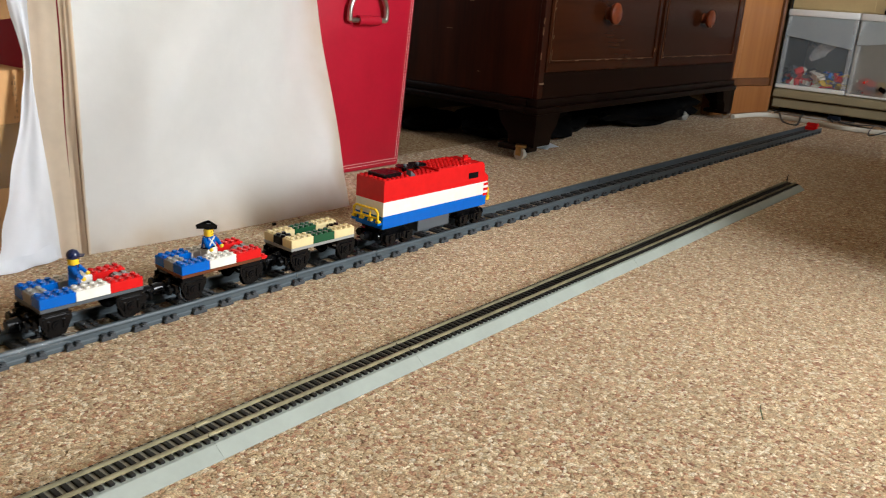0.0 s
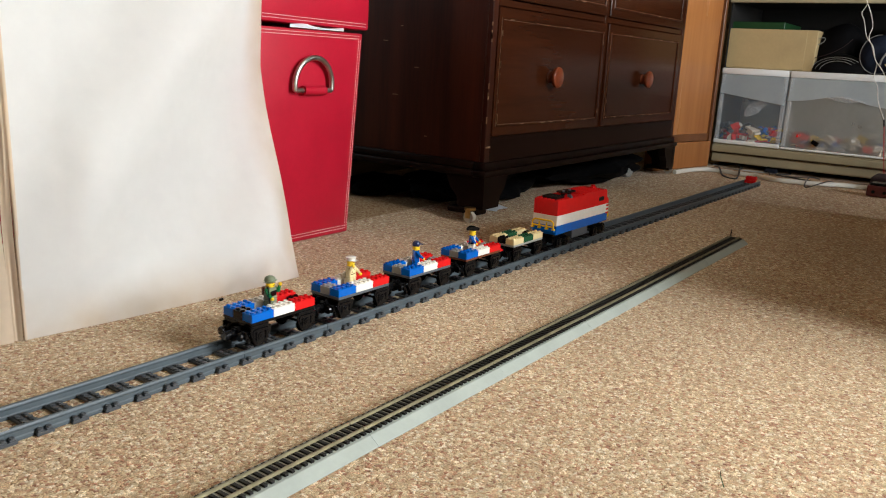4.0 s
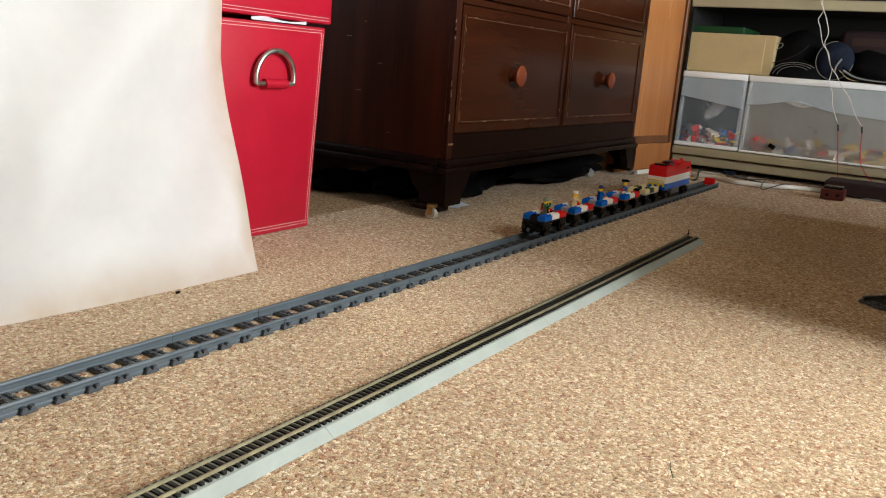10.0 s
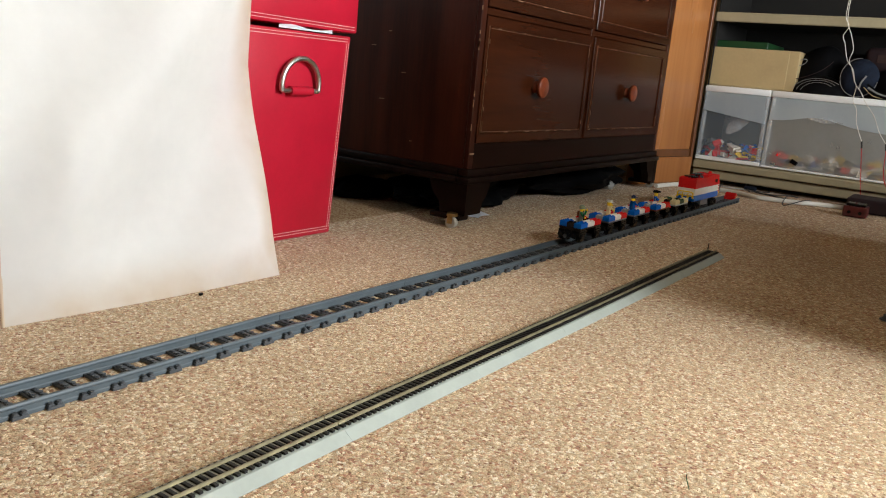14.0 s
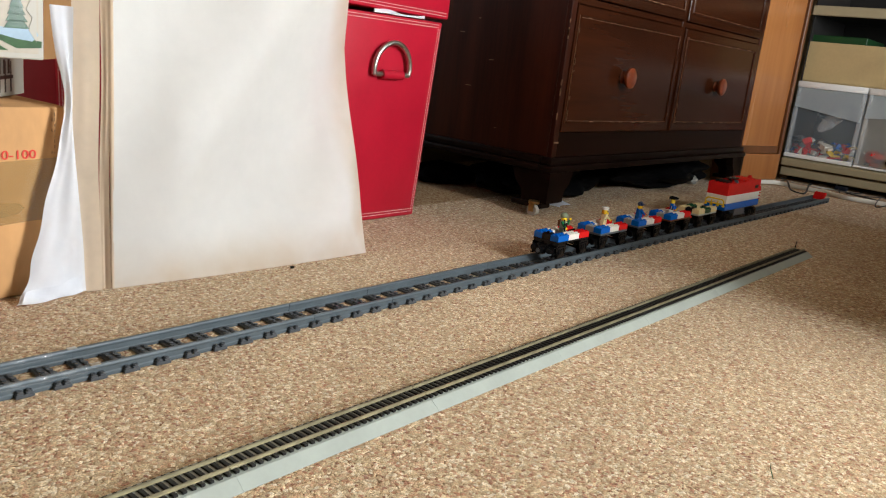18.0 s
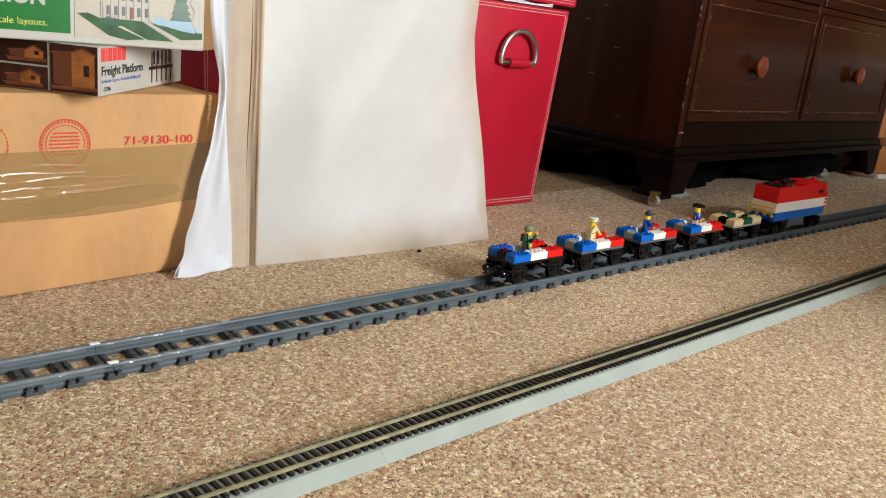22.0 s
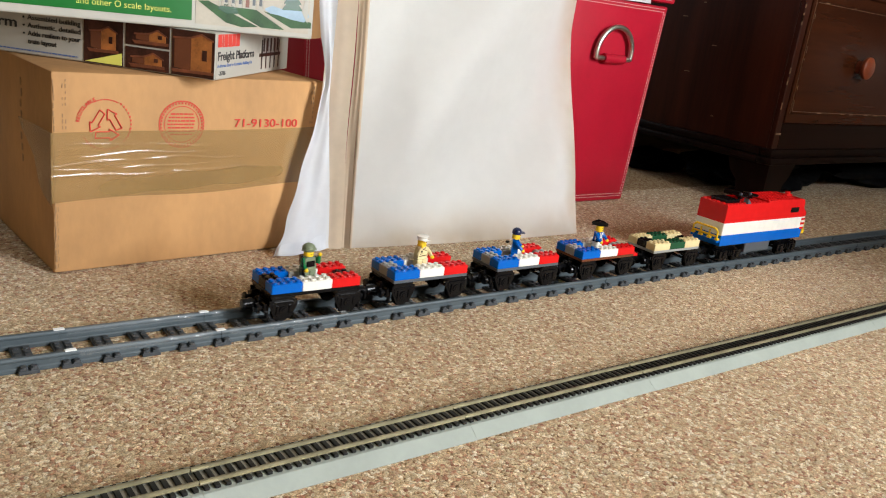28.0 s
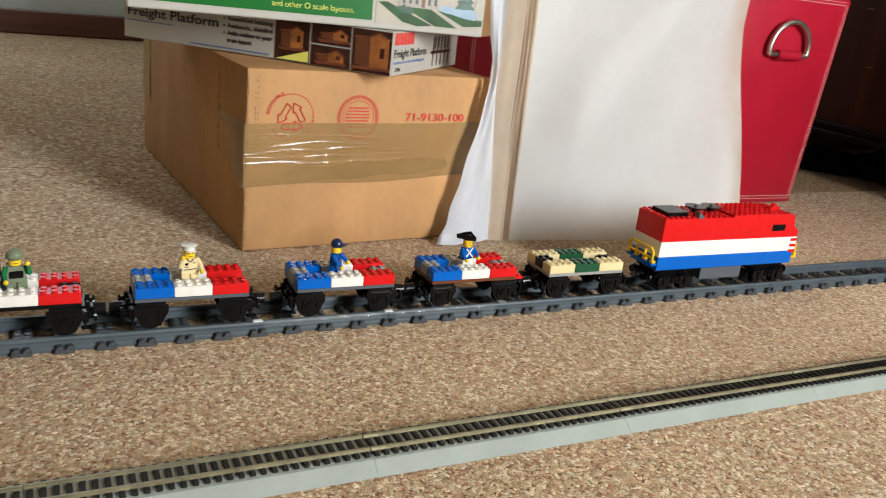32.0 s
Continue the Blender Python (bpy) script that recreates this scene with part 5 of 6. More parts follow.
# ---- cardboard carton with printed and taped front ----
def carton():
    ct = empty("cardboard_carton", CARTON_X0, CARTON_Y, 0, CARTON_TURN)
    w, d, h = CARTON_W, CARTON_D, CARTON_H
    bm = box(0, w, 0, d, 0.001, h, 0.003, 2)
    part("body", bm, CARD, ct, smooth=40)
    seam = bmesh.new()
    for i in range(26):
        z = 0.006 + i * (h - 0.012) / 26
        xs = 0.0016 + 0.0005 * math.sin(i * 1.7)
        add_box(seam, xs, xs + (0.0016 if i < 9 else 0.0009), -0.0006, 0.0002, z, z + random.uniform(0.005, 0.0085))
        if i < 10:
            add_box(seam, xs + 0.0030, xs + 0.0036, -0.0005, 0.0002, z + 0.001, z + 0.006)
    tagged(part("corner_seam", seam, CARD_EDGE, ct, "worn corrugated corner"), kind="stuff")

    def tp(u, v):
        x = -0.0015 + (w + 0.003) * u
        crease = 0.0
        for c, amp, wid in ((0.36, 0.00150, 0.012), (0.44, 0.00080, 0.009), (0.55, 0.00120, 0.012), (0.66, 0.00060, 0.011), (0.80, 0.00040, 0.015)):
            vc = c + 0.035 * math.sin(7 * u + 9 * c) + 0.012 * math.sin(23 * u + 31 * c) + 0.10 * (u - 0.5) * math.sin(11 * c)
            fade = max(0.0, math.sin(math.pi * (u * (1.2 - 0.4 * c) + 0.3 * c))) * max(0.12, 0.62 + 0.6 * math.sin(17 * u + 40 * c) * math.sin(5 * u + 7 * c))
            crease += amp * fade * math.exp(-((v - vc) / wid) ** 2)
        return x, -0.0012 - crease - 0.0002 * math.sin(13 * u + 9 * v), TAPE_Z0 + 0.008 * u + (TAPE_Z1 - TAPE_Z0) * v + 0.0015 * math.sin(5 * u + 1) * v + 0.0018 * math.sin(9 * u) * (1 - v)
    part("packing_tape", sheet(tp, 110, 150), TAPE, ct, "glossy brown packing tape", smooth=180)
    part("tape_patch", sheet(lambda u, v: (0.045 + 0.225 * u, -0.0006, TAPE_Z0 + 0.004 + 0.012 * u + 0.0085 + 0.0095 * (2 * v - 1) * (max(0.0, 1 - (2 * u - 1) ** 8) ** 0.5) * (1 + 0.12 * math.sin(19 * u))), 40, 6), TAPE, ct, "older strip of brown tape below", smooth=180)
    part("tape_end", sheet(lambda u, v: (-0.0012 - 0.0130 * u * v - 0.0015 * math.sin(9 * v) * u, -0.001 + 0.062 * u - 0.036 * u * (1 - v) ** 0.7, TAPE_Z0 - 0.004 + 0.078 * v + 0.006 * u), 8, 6), TAPE, ct, "loose tape end on the side", smooth=60)
    part("tape_strip", sheet(lambda u, v: (-0.0012 - 0.0006 * math.sin(7 * v), d - 0.052 + 0.048 * u, 0.092 + 0.100 * v), 6, 8), CARD_PALE, ct, "pale paper tape on the side", smooth=60)
    words("printed_code", "71-9130-100", 0.0135, INK_RED, ct, pose(TXT_X, -0.0011, TXT_Z) @ FACE, "red printed number", width=TXT_W, bold=0.0001)
    for cx, inner in ((STAMP1_X, 0), (STAMP2_X, 1)):
        ring = bmesh.new()
        r0 = 0.0265
        for r, wd in ((r0, 0.0015), (r0 - 0.006, 0.0009)) if inner else ((r0, 0.0010),):
            for i in range(48):
                if not inner and not (8 <= i <= 15 or 28 <= i <= 32 or 42 <= i <= 46):
                    continue
                a0, a1 = 2 * math.pi * i / 48, 2 * math.pi * (i + 0.85) / 48
                q = [ring.verts.new((cx + rr * math.cos(a), -0.0008, STAMP_Z + rr * math.sin(a))) for rr, a in ((r - wd, a0), (r, a0), (r, a1), (r - wd, a1))]
                ring.faces.new(q)
        if not inner:
            for q, ch in enumerate("RECYCLABLE"):
                a = radians(172 - 6.4 * q)
                words("letter", ch, 0.0052, INK_RED, ct, pose(cx + r0 * math.cos(a), -0.0009, STAMP_Z + r0 * math.sin(a)) @ FACE @ pose(0, 0, 0, 0, 0, math.degrees(a) - 90) @ pose(-0.0014, 0, 0), bold=0.0001)
        for i in range(40):
            if not inner and not (i < 7 or i > 36 or 24 < i < 34):
                continue
            a = 2 * math.pi * i / 40
            rr = r0 - (0.003 if inner else 0.0)
            add_box(ring, cx + rr * math.cos(a) - 0.0007, cx + rr * math.cos(a) + 0.0007, -0.0010, -0.0006, STAMP_Z + rr * math.sin(a) - 0.0011, STAMP_Z + rr * math.sin(a) + 0.0011)
        if inner:
            for k in range(7):
                half = math.sqrt(max(0, 0.0185 ** 2 - (0.0115 - k * 0.0038) ** 2)) * 0.9
                x = cx - half
                while x < cx + half - 0.002:
                    ln = random.uniform(0.002, 0.006)
                    add_box(ring, x, min(x + ln, cx + half), -0.0010, -0.0006, STAMP_Z + 0.0115 - k * 0.0038 - 0.0008, STAMP_Z + 0.0115 - k * 0.0038 + 0.0008)
                    x += ln + 0.0010
        else:
            mid = Vector((cx, -0.0009, STAMP_Z - 0.001))
            for k in range(3):
                c0, c1 = (Vector((math.cos(radians(90 + 120 * (k + q))), 0, math.sin(radians(90 + 120 * (k + q))))) for q in (0, 1))
                out = (c0 + c1).normalized()
                o0, o1, i0, i1 = mid + 0.0265 * c0, mid + 0.0265 * c1, mid + 0.0135 * c0, mid + 0.0135 * c1
                pa, pb, pc, pd = o0.lerp(o1, 0.26), o0.lerp(o1, 0.60), i0.lerp(i1, 0.66), i0.lerp(i1, 0.08)
                loop = [pa, pb, pb + 0.0028 * out, (o0.lerp(o1, 0.82) + i0.lerp(i1, 1.05)) / 2, pc - 0.0028 * out, pc, pd]
                for p, q in zip(loop, loop[1:] + loop[:1]):
                    add_rod(ring, p, q, 0.0006, segs=4)
        tagged(part("printed_stamp", ring, INK_RED, ct, "red round printed mark"), kind="stuff")
    marks = bmesh.new()
    for k in range(9):
        z = h - 0.010 - k * 0.006
        for x in (0.010, 0.013, w - 0.020, w - 0.017):
            if random.random() < 0.7:
                add_box(marks, x, x + 0.0011, -0.0006, -0.0001, z, z + random.uniform(0.002, 0.0045))
    for k in range(8):
        add_box(marks, -0.0006, 0.0, 0.10 + 0.002 * (k % 3), 0.104 + 0.002 * (k % 3), 0.10 + k * 0.012, 0.108 + k * 0.012)
    tagged(part("worn_mark", marks, CARD_EDGE, ct, "small dark print and scuffs"), kind="stuff")
    tagged(ct, "brown cardboard carton closed with glossy packing tape, red print", "carton")


carton()


# ---- two model kit boxes on the carton ----
def kit_box_low():
    w, d, h = 0.368, 0.235, 0.050
    kb = empty("kit_box", KIT_X, KIT_Y, CARTON_H + 0.001, KIT_TURN)
    part("body", box(-w, 0, 0, d, 0, h, 0.0015), BOX_WHITE, kb)
    part("end_panel", box(0.0001, 0.0006, 0.002, d - 0.002, 0.001, h - 0.001), BOX_WHITE, kb)
    y = -0.0004
    for x0, x1, z0, z1, mt, nm in ((-0.150, -0.105, 0.001, h - 0.001, BOX_DARK, "photo"), (-0.102, -0.052, 0.026, h - 0.001, BOX_DARK, "photo"), (-0.102, -0.052, 0.001, 0.024, BOX_DARK, "photo"), (-0.049, -0.001, 0.001, h - 0.001, BOX_DARK, "photo")):
        part(nm, box(x0, x1, y - 0.0004, y + 0.0005, z0, z1), mt, kb, "dark printed picture panel")
    for x0, x1, z0, z1, split in ((-0.142, -0.113, 0.016, 0.042, 0.42), (-0.090, -0.056, 0.031, 0.045, 0.45), (-0.094, -0.060, 0.006, 0.0205, 0.42), (-0.046, -0.004, 0.007, 0.047, 0.45)):
        xm = x0 + (x1 - x0) * split
        hut = part("printed_hut", prism([(xm, z0), (x1, z0 + 0.001), (x1, z1 - 0.006), ((xm + x1) / 2, z1 - 0.001), (xm, z1 - 0.005)], y - 0.0009, y - 0.0003), BOX_ORANGE, kb, "orange printed goods shed")
        part("printed_wall", prism([(x0, z0 + 0.002), (xm, z0), (xm, z1 - 0.005), (x0, z1 - 0.006)], y - 0.0009, y - 0.0003), BROWN, hut, "shaded printed side wall")
        part("printed_roof", prism([(x0 - 0.002, z1 - 0.0058), (xm - 0.001, z1 - 0.0045), ((xm + x1) / 2, z1), (x1 + 0.002, z1 - 0.0060), (x1 + 0.002, z1 - 0.0075), ((xm + x1) / 2, z1 - 0.0018), (xm, z1 - 0.0062), (x0 - 0.002, z1 - 0.0075)], y - 0.0013, y - 0.0008), BOX_RUST, hut, "rust printed roof")
        part("printed_door", box(xm + (x1 - xm) * 0.55, xm + (x1 - xm) * 0.78, y - 0.0013, y - 0.0008, z0 + (z1 - z0) * 0.30, z0 + (z1 - z0) * 0.58), BOX_DARK, hut)
        part("printed_ground", prism([(x0 - 0.004, z0 + 0.0005), (x1 + 0.003, z0 + 0.0010), (x1 + 0.003, z0 - 0.0022), (x0 - 0.001, z0 - 0.0030)], y - 0.0012, y - 0.0005), BOX_RUST, hut)
    part("photo_edge", prism([(-0.149, 0.002), (-0.106, 0.002), (-0.106, 0.015)], y - 0.0009, y - 0.0003), INK_YELLOW, kb)
    words("lettering", "Freight Platform", 0.015, INK_BLACK, kb, pose(-w + 0.006, y - 0.0002, h - 0.022) @ FACE, width=0.132, bold=0.0003)
    for k, text in enumerate(("Assembled building", "Authentic, detailed", "Adds realism to your", "train layout")):
        zz = h - 0.0125 - 0.0085 * k
        words("small_print", text, 0.0075, INK_BLACK, kb, pose(-w + 0.152, y - 0.0002, zz) @ FACE, width=0.062 if k < 3 else 0.034, bold=0.00008)
        if k < 3:
            part("bullet", rod((-w + 0.1475, y - 0.0006, zz + 0.0022), (-w + 0.1475, y, zz + 0.0022), 0.0011, segs=8), INK_BLACK, kb)
    ln = bmesh.new()
    for x0, x1, z in ((0.006, 0.075, h - 0.028), (0.100, 0.210, 0.0045)):
        x = -w + x0
        while x < -w + x1:
            l = random.uniform(0.002, 0.006)
            add_box(ln, x, min(x + l, -w + x1), y - 0.0006, y, z - 0.0006, z + 0.0006)
            x += l + 0.0013
    tagged(part("fine_print", ln, INK_BLUE, kb, "lines of fine print"), kind="stuff")
    right = pose(0.0007, 0, 0, 0, 0, 90)
    words("lettering", "Freight Platform", 0.013, INK_BLACK, kb, right @ pose(0.004, 0, 0.021) @ FACE, width=0.105, bold=0.0003)
    words("lettering", "Authentic Easy to Assemble Building Kit", 0.005, INK_BLUE, kb, right @ pose(0.004, 0, 0.0135) @ FACE, width=0.100)
    words("lettering", "-2786", 0.0060, INK_BLACK, kb, right @ pose(0.008, 0, 0.0050) @ FACE, width=0.018, bold=0.0001)
    logo = bmesh.new()
    yq = 0.004
    for q in range(6):
        wq = 0.0035 if q == 1 else 0.0095
        add_box(logo, 0.0006, 0.0010, yq, yq + wq, 0.0350, 0.0485)
        yq += wq + 0.0016
    part("logo_block", logo, INK_RED, kb, "red printed maker's mark")
    pic = bmesh.new()
    for yy in (0.135, 0.150, 0.165, 0.180, 0.195):
        add_box(pic, 0.0006, 0.0010, yy, yy + 0.003, 0.005, 0.040)
    add_box(pic, 0.0006, 0.0012, 0.128, 0.202, 0.020, 0.024)
    for q in range(5):
        add_box(pic, 0.0006, 0.0011, 0.140 + 0.012 * q, 0.145 + 0.012 * q, 0.026, 0.042)
    part("printed_building", box(0.0006, 0.0009, 0.136, 0.196, 0.022, 0.046), GREY, kb, "grey printed building")
    tagged(part("printed_picture", pic, BOX_DARK, kb, "printed drawing of a platform on posts"), kind="stuff")
    tagged(kb, "flat printed model kit box with orange sheds, lying on the carton", "kit box", "model kit boxes")


def kit_box_top():
    w, d, h = 0.40, 0.27, 0.075
    kb = empty("kit_box", KIT2_X, KIT2_Y, CARTON_H + 0.0515, KIT2_TURN)
    part("body", box(-w, 0, 0, d, 0, h, 0.002, 2), BOX_WHITE, kb)
    part("green_panel", box(-w + 0.010, -0.140, -0.0007, 0.0005, 0.009, h - 0.006), BOX_GREEN, kb, "green printed panel")
    part("picture_ground", box(-0.136, -0.006, -0.0006, 0.0005, 0.006, h - 0.006), BOX_CREAM, kb, "cream printed background")
    part("lawn_picture", prism([(-0.143, 0.0300), (-0.132, 0.0310), (-0.075, 0.0085), (-0.094, 0.0065), (-0.112, 0.0100)], -0.0010, -0.0005), BOX_LAWN, kb, "printed lawn")
    part("lawn_picture", prism([(-0.116, 0.0285), (-0.078, 0.0265), (-0.044, 0.0080), (-0.072, 0.0082)], -0.0010, -0.0005), BOX_LAWN, kb)
    part("lawn_picture", prism([(-0.070, 0.0260), (-0.012, 0.0190), (-0.012, 0.0125), (-0.036, 0.0105)], -0.0010, -0.0005), BOX_LAWN, kb)
    part("path_picture", prism([(-0.076, 0.0262), (-0.071, 0.0262), (-0.037, 0.0098), (-0.043, 0.0086)], -0.0013, -0.0007), BOX_CREAM, kb)
    part("printed_hedge", prism([(-0.122, 0.0235), (-0.117, 0.0290), (-0.108, 0.0300), (-0.100, 0.0250), (-0.099, 0.0205), (-0.110, 0.0190)], -0.0013, -0.0007), GREEN, kb, "dark green printed hedge")
    part("sky_picture", prism([(-0.070, 0.0285), (-0.060, 0.0330), (-0.046, 0.0300), (-0.034, 0.0325), (-0.018, 0.0310), (-0.015, 0.0250), (-0.021, 0.0185), (-0.036, 0.0200), (-0.052, 0.0235), (-0.062, 0.0245)], -0.0013, -0.0008), BOX_SKY, kb, "pale blue printed water")
    ho = bmesh.new()
    add_box(ho, -0.120, -0.068, -0.0013, -0.0006, 0.0270, 0.066)
    prism([(-0.123, 0.062), (-0.065, 0.062), (-0.094, 0.0685)], -0.0016, -0.0010, ho)
    part("printed_house", ho, BOX_WHITE, kb, "printed white house with columns")
    co = bmesh.new()
    for i in range(7):
        add_box(co, -0.1180 + i * 0.0078, -0.1152 + i * 0.0078, -0.0020, -0.0013, 0.0275, 0.061)
    tagged(part("printed_column", co, BOX_CREAM, kb, "printed columns"), kind="stuff")
    wi = bmesh.new()
    for i in range(6):
        for z in (0.031, 0.046):
            if i == 3 and z < 0.04:
                continue
            add_box(wi, -0.1142 + i * 0.0078, -0.1112 + i * 0.0078, -0.0018, -0.0013, z, z + 0.009)
    tagged(part("printed_window", wi, DGREY, kb, "printed grey windows"), kind="stuff")
    part("printed_door", box(-0.0908, -0.0868, -0.0019, -0.0013, 0.0282, 0.040), BOX_RUST, kb, "reddish printed door")
    tree = bmesh.new()
    for q in range(5):
        z = 0.030 + 0.0068 * q
        hw = 0.0125 - 0.0019 * q
        prism([(-0.036 - hw, z), (-0.036 + hw, z + 0.0006), (-0.036 + hw * 0.5, z + 0.0085), (-0.036 - hw * 0.55, z + 0.0085)], -0.0016, -0.0009, tree)
    part("printed_tree", tree, GREEN, kb, "dark green printed conifer")
    part("torn_patch", prism([(-0.010, 0.0680), (-0.008, 0.0690), (-0.008, 0.0180), (-0.016, 0.0300), (-0.012, 0.0420), (-0.018, 0.0500)], -0.0016, -0.0009), BOX_WHITE, kb, "torn white edge of the print")
    words("lettering", "scale layouts.", 0.0090, INK_YELLOW, kb, pose(-0.2090, -0.0012, 0.0150) @ FACE, width=0.047, bold=-0.0001)
    words("lettering", "and other O", 0.0090, INK_YELLOW, kb, pose(-0.2540, -0.0012, 0.0150) @ FACE, width=0.042, bold=-0.0001)
    words("lettering", "MANSION", 0.0190, BOX_WHITE, kb, pose(-0.2480, -0.0012, 0.0350) @ FACE, width=0.084, bold=0.0006)
    for child in kb.children:
        if child.name.split(".")[0] in ("lawn_picture", "path_picture", "printed_hedge", "sky_picture", "printed_house", "printed_column", "printed_window", "printed_door", "printed_tree"):
            child.location.x += 0.009
    flap = sheet(lambda u, v: (0.001 + 0.058 * math.sin(u * 1.35), 0.004 + 0.045 * u, 0.001 + 0.030 * u * u + 0.12 * v), 10, 6, 0.002)
    part("open_flap", flap, CARD, kb, "bare cardboard flap standing open", smooth=50)
    tagged(kb, "white and green printed model kit box lying on the stack", "kit box", "model kit boxes")


kit_box_low()
kit_box_top()


# ---- shelving with translucent drawers at the far wall ----
def shelf_unit():
    """Faces -x; local y runs along the unit away from the wooden door (towards the camera's right)."""
    su = empty("shelf_unit", SHELF_X, SHELF_Y, 0, SHELF_TURN)
    L, D = 1.5, 0.42
    part("kick_board", box(0.10, 0.12, -L, 0, 0.001, SHELF_Z0 - 0.0225), SHELF_SHADE, su)
    part("lower_rail", box(-0.004, 0.016, -L, 0, SHELF_Z0 - 0.066, SHELF_Z0 - 0.034, 0.003), CREAM, su, "cream painted lower rail")
    part("shelf_board", box(0, D, -L, 0, SHELF_Z0 - 0.022, SHELF_Z0, 0.002), CREAM, su, "cream painted shelf board")
    part("shelf_lip", box(-0.018, -0.0005, -L, 0, SHELF_Z0 - 0.030, SHELF_Z0 - 0.004, 0.003), CREAM, su, "rounded cream front edge")
    part("shelf_board", box(0, D, -L, 0, SHELF_Z1, SHELF_Z1 + 0.022, 0.002), CREAM, su)
    part("shelf_lip", box(-0.018, -0.0005, -L, 0, SHELF_Z1 - 0.012, SHELF_Z1 + 0.020, 0.003), CREAM, su)
    part("shelf_board", box(0, D, -L, 0, SHELF_Z1 + 0.40, SHELF_Z1 + 0.422, 0.002), CREAM, su)
    # Back, side and underside sheets carry the shelf's inner shade as colour.
    part("back_panel", box(D, D + 0.01, -L, 0, 0.001, 1.6), SHELF_SHADE, su, "back of the shelves, coloured near black for shade")
    part("side_shade", box(0.01, D, -0.004, 0.0, SHELF_Z0 + 0.001, 1.6), SHELF_SHADE, su)
    part("underside_shade", box(0.004, D - 0.001, -L, -0.005, SHELF_Z1 - 0.005, SHELF_Z1 - 0.0005), SHELF_SHADE, su)
    part("end_panel", box(0, D, -L - 0.02, -L - 0.0005, 0.001, 1.6), CREAM, su)
    tagged(su, "cream painted wooden shelf unit with boxes and drawers on it", "shelf unit")
    M = su.matrix_world.copy()
    bins = []
    for k, (y0, y1, mt) in enumerate(((-BIN_W, 0.0, CLEAR), (-BIN_W * 3.3, -BIN_W - 0.004, FROST))):
        bn = empty("plastic_storage_box")
        z0, z1 = SHELF_Z0 + 0.002, SHELF_Z0 + BIN_H
        t = 0.003
        fr = sheet(lambda u, v: (0.004 - 0.006 * math.sin(math.pi * u), y1 - (y1 - y0) * u, z0 + (z1 - z0 - 0.02) * v), 16, 8, t)
        f = part("front_panel", fr, mt, bn, "see-through plastic front", smooth=60)
        side = box(0.012, 0.36, y1 - t, y1, z0, z1 - 0.02)
        part("side_panel", side, mt, bn)
        part("side_panel", box(0.012, 0.36, y0, y0 + t, z0, z1 - 0.02), mt, bn)
        part("base", box(0.006, 0.36, y0, y1, z0 - 0.001, z0 + t), BIN_WHITE, bn)
        part("back_panel", box(0.30, 0.303, y0, y1, z0, z1 - 0.02), FROST, bn)
        part("rim", box(-0.008, 0.37, y0, y1, z1 - 0.022, z1, 0.004, 2), BIN_WHITE, bn, "white plastic top rim", smooth=40)
        part("front_edge", box(-0.007, 0.006, y0, y1, z0 - 0.001, z0 + (0.013 if k == 0 else 0.006), 0.002), BIN_WHITE, bn, "white lower edge")

        def haze(u, v, y0=y0, y1=y1, z1=z1, k=k):
            low = (0.075 + 0.030 * u) if k == 0 else 0.088 - 0.022 * math.exp(-((u - 0.30) / 0.16) ** 2) + 0.030 * max(0.0, u - 0.45)
            return -0.0025 - 0.005 * v * v, y1 - 0.004 - (y1 - y0 - 0.008) * u, z1 - 0.013 - low * v
        part("grip_lip", sheet(haze, 40, 8, 0.0015), HAZE, bn, "curved milky grip lip", smooth=60)
        for yy in (y0 + 0.0075, y1 - 0.0075):
            part("corner_edge", box(-0.004, 0.010, yy - 0.007, yy + 0.007, z0 + 0.007, z1 - 0.022, 0.003, 2), LIP, bn, "frosted rounded corner", smooth=50)
        if k:
            part("grip_scoop", sheet(lambda u, v: (-0.0095 - 0.002 * math.sin(math.pi * u), y1 - (y1 - y0) * (0.24 + 0.22 * u), z1 - 0.082 - 0.006 * u - (0.004 + 0.016 * math.sin(math.pi * u) ** 2) * (v - 0.5)), 16, 6), LIP, bn, "bright moulded grip", smooth=60)
        bn.matrix_world = M
        tagged(bn, "translucent plastic storage box " + ("half filled with coloured toy bricks" if k == 0 else "of frosted plastic with toy bricks inside"), "storage box", "plastic storage boxes")
        bins.append((y0, y1, z0))
    # loose bricks in the first two drawers
    cols = (RED, WHITE, BLUE, YELLOW, DGREY, BLACK, RED, WHITE, WHITE, DGREY, YELLOW)
    for k in (0, 1):
        y0, y1, z0 = bins[k]
        bm = bmesh.new()
        for _ in range(90 if k == 0 else 110):
            sx, sy, sz = random.choice(((0.036, 0.018, 0.011), (0.022, 0.018, 0.012), (0.030, 0.018, 0.012), (0.070, 0.018, 0.006), (0.028, 0.028, 0.020), (0.055, 0.022, 0.014), (0.045, 0.03, 0.02)))
            x = random.uniform(0.020, 0.060)
            y = random.uniform(y0 + 0.025, y1 - 0.025)
            z = z0 + 0.010 + random.random() ** 1.5 * (0.048 + 0.2 * (x - 0.02)) * (1 if k == 0 else 0.75)
            m = Matrix.Translation((x, y, z)) @ Euler((random.uniform(-0.6, 0.6), random.uniform(-0.6, 0.6), random.uniform(0, 6.3))).to_matrix().to_4x4() @ Matrix.Diagonal((sx, sy, sz, 1))
            r = bmesh.ops.create_cube(bm, size=1, matrix=m)
            ci = random.randrange(len(cols))
            for f in {f for v in r["verts"] for f in v.link_faces}:
                f.material_index = ci
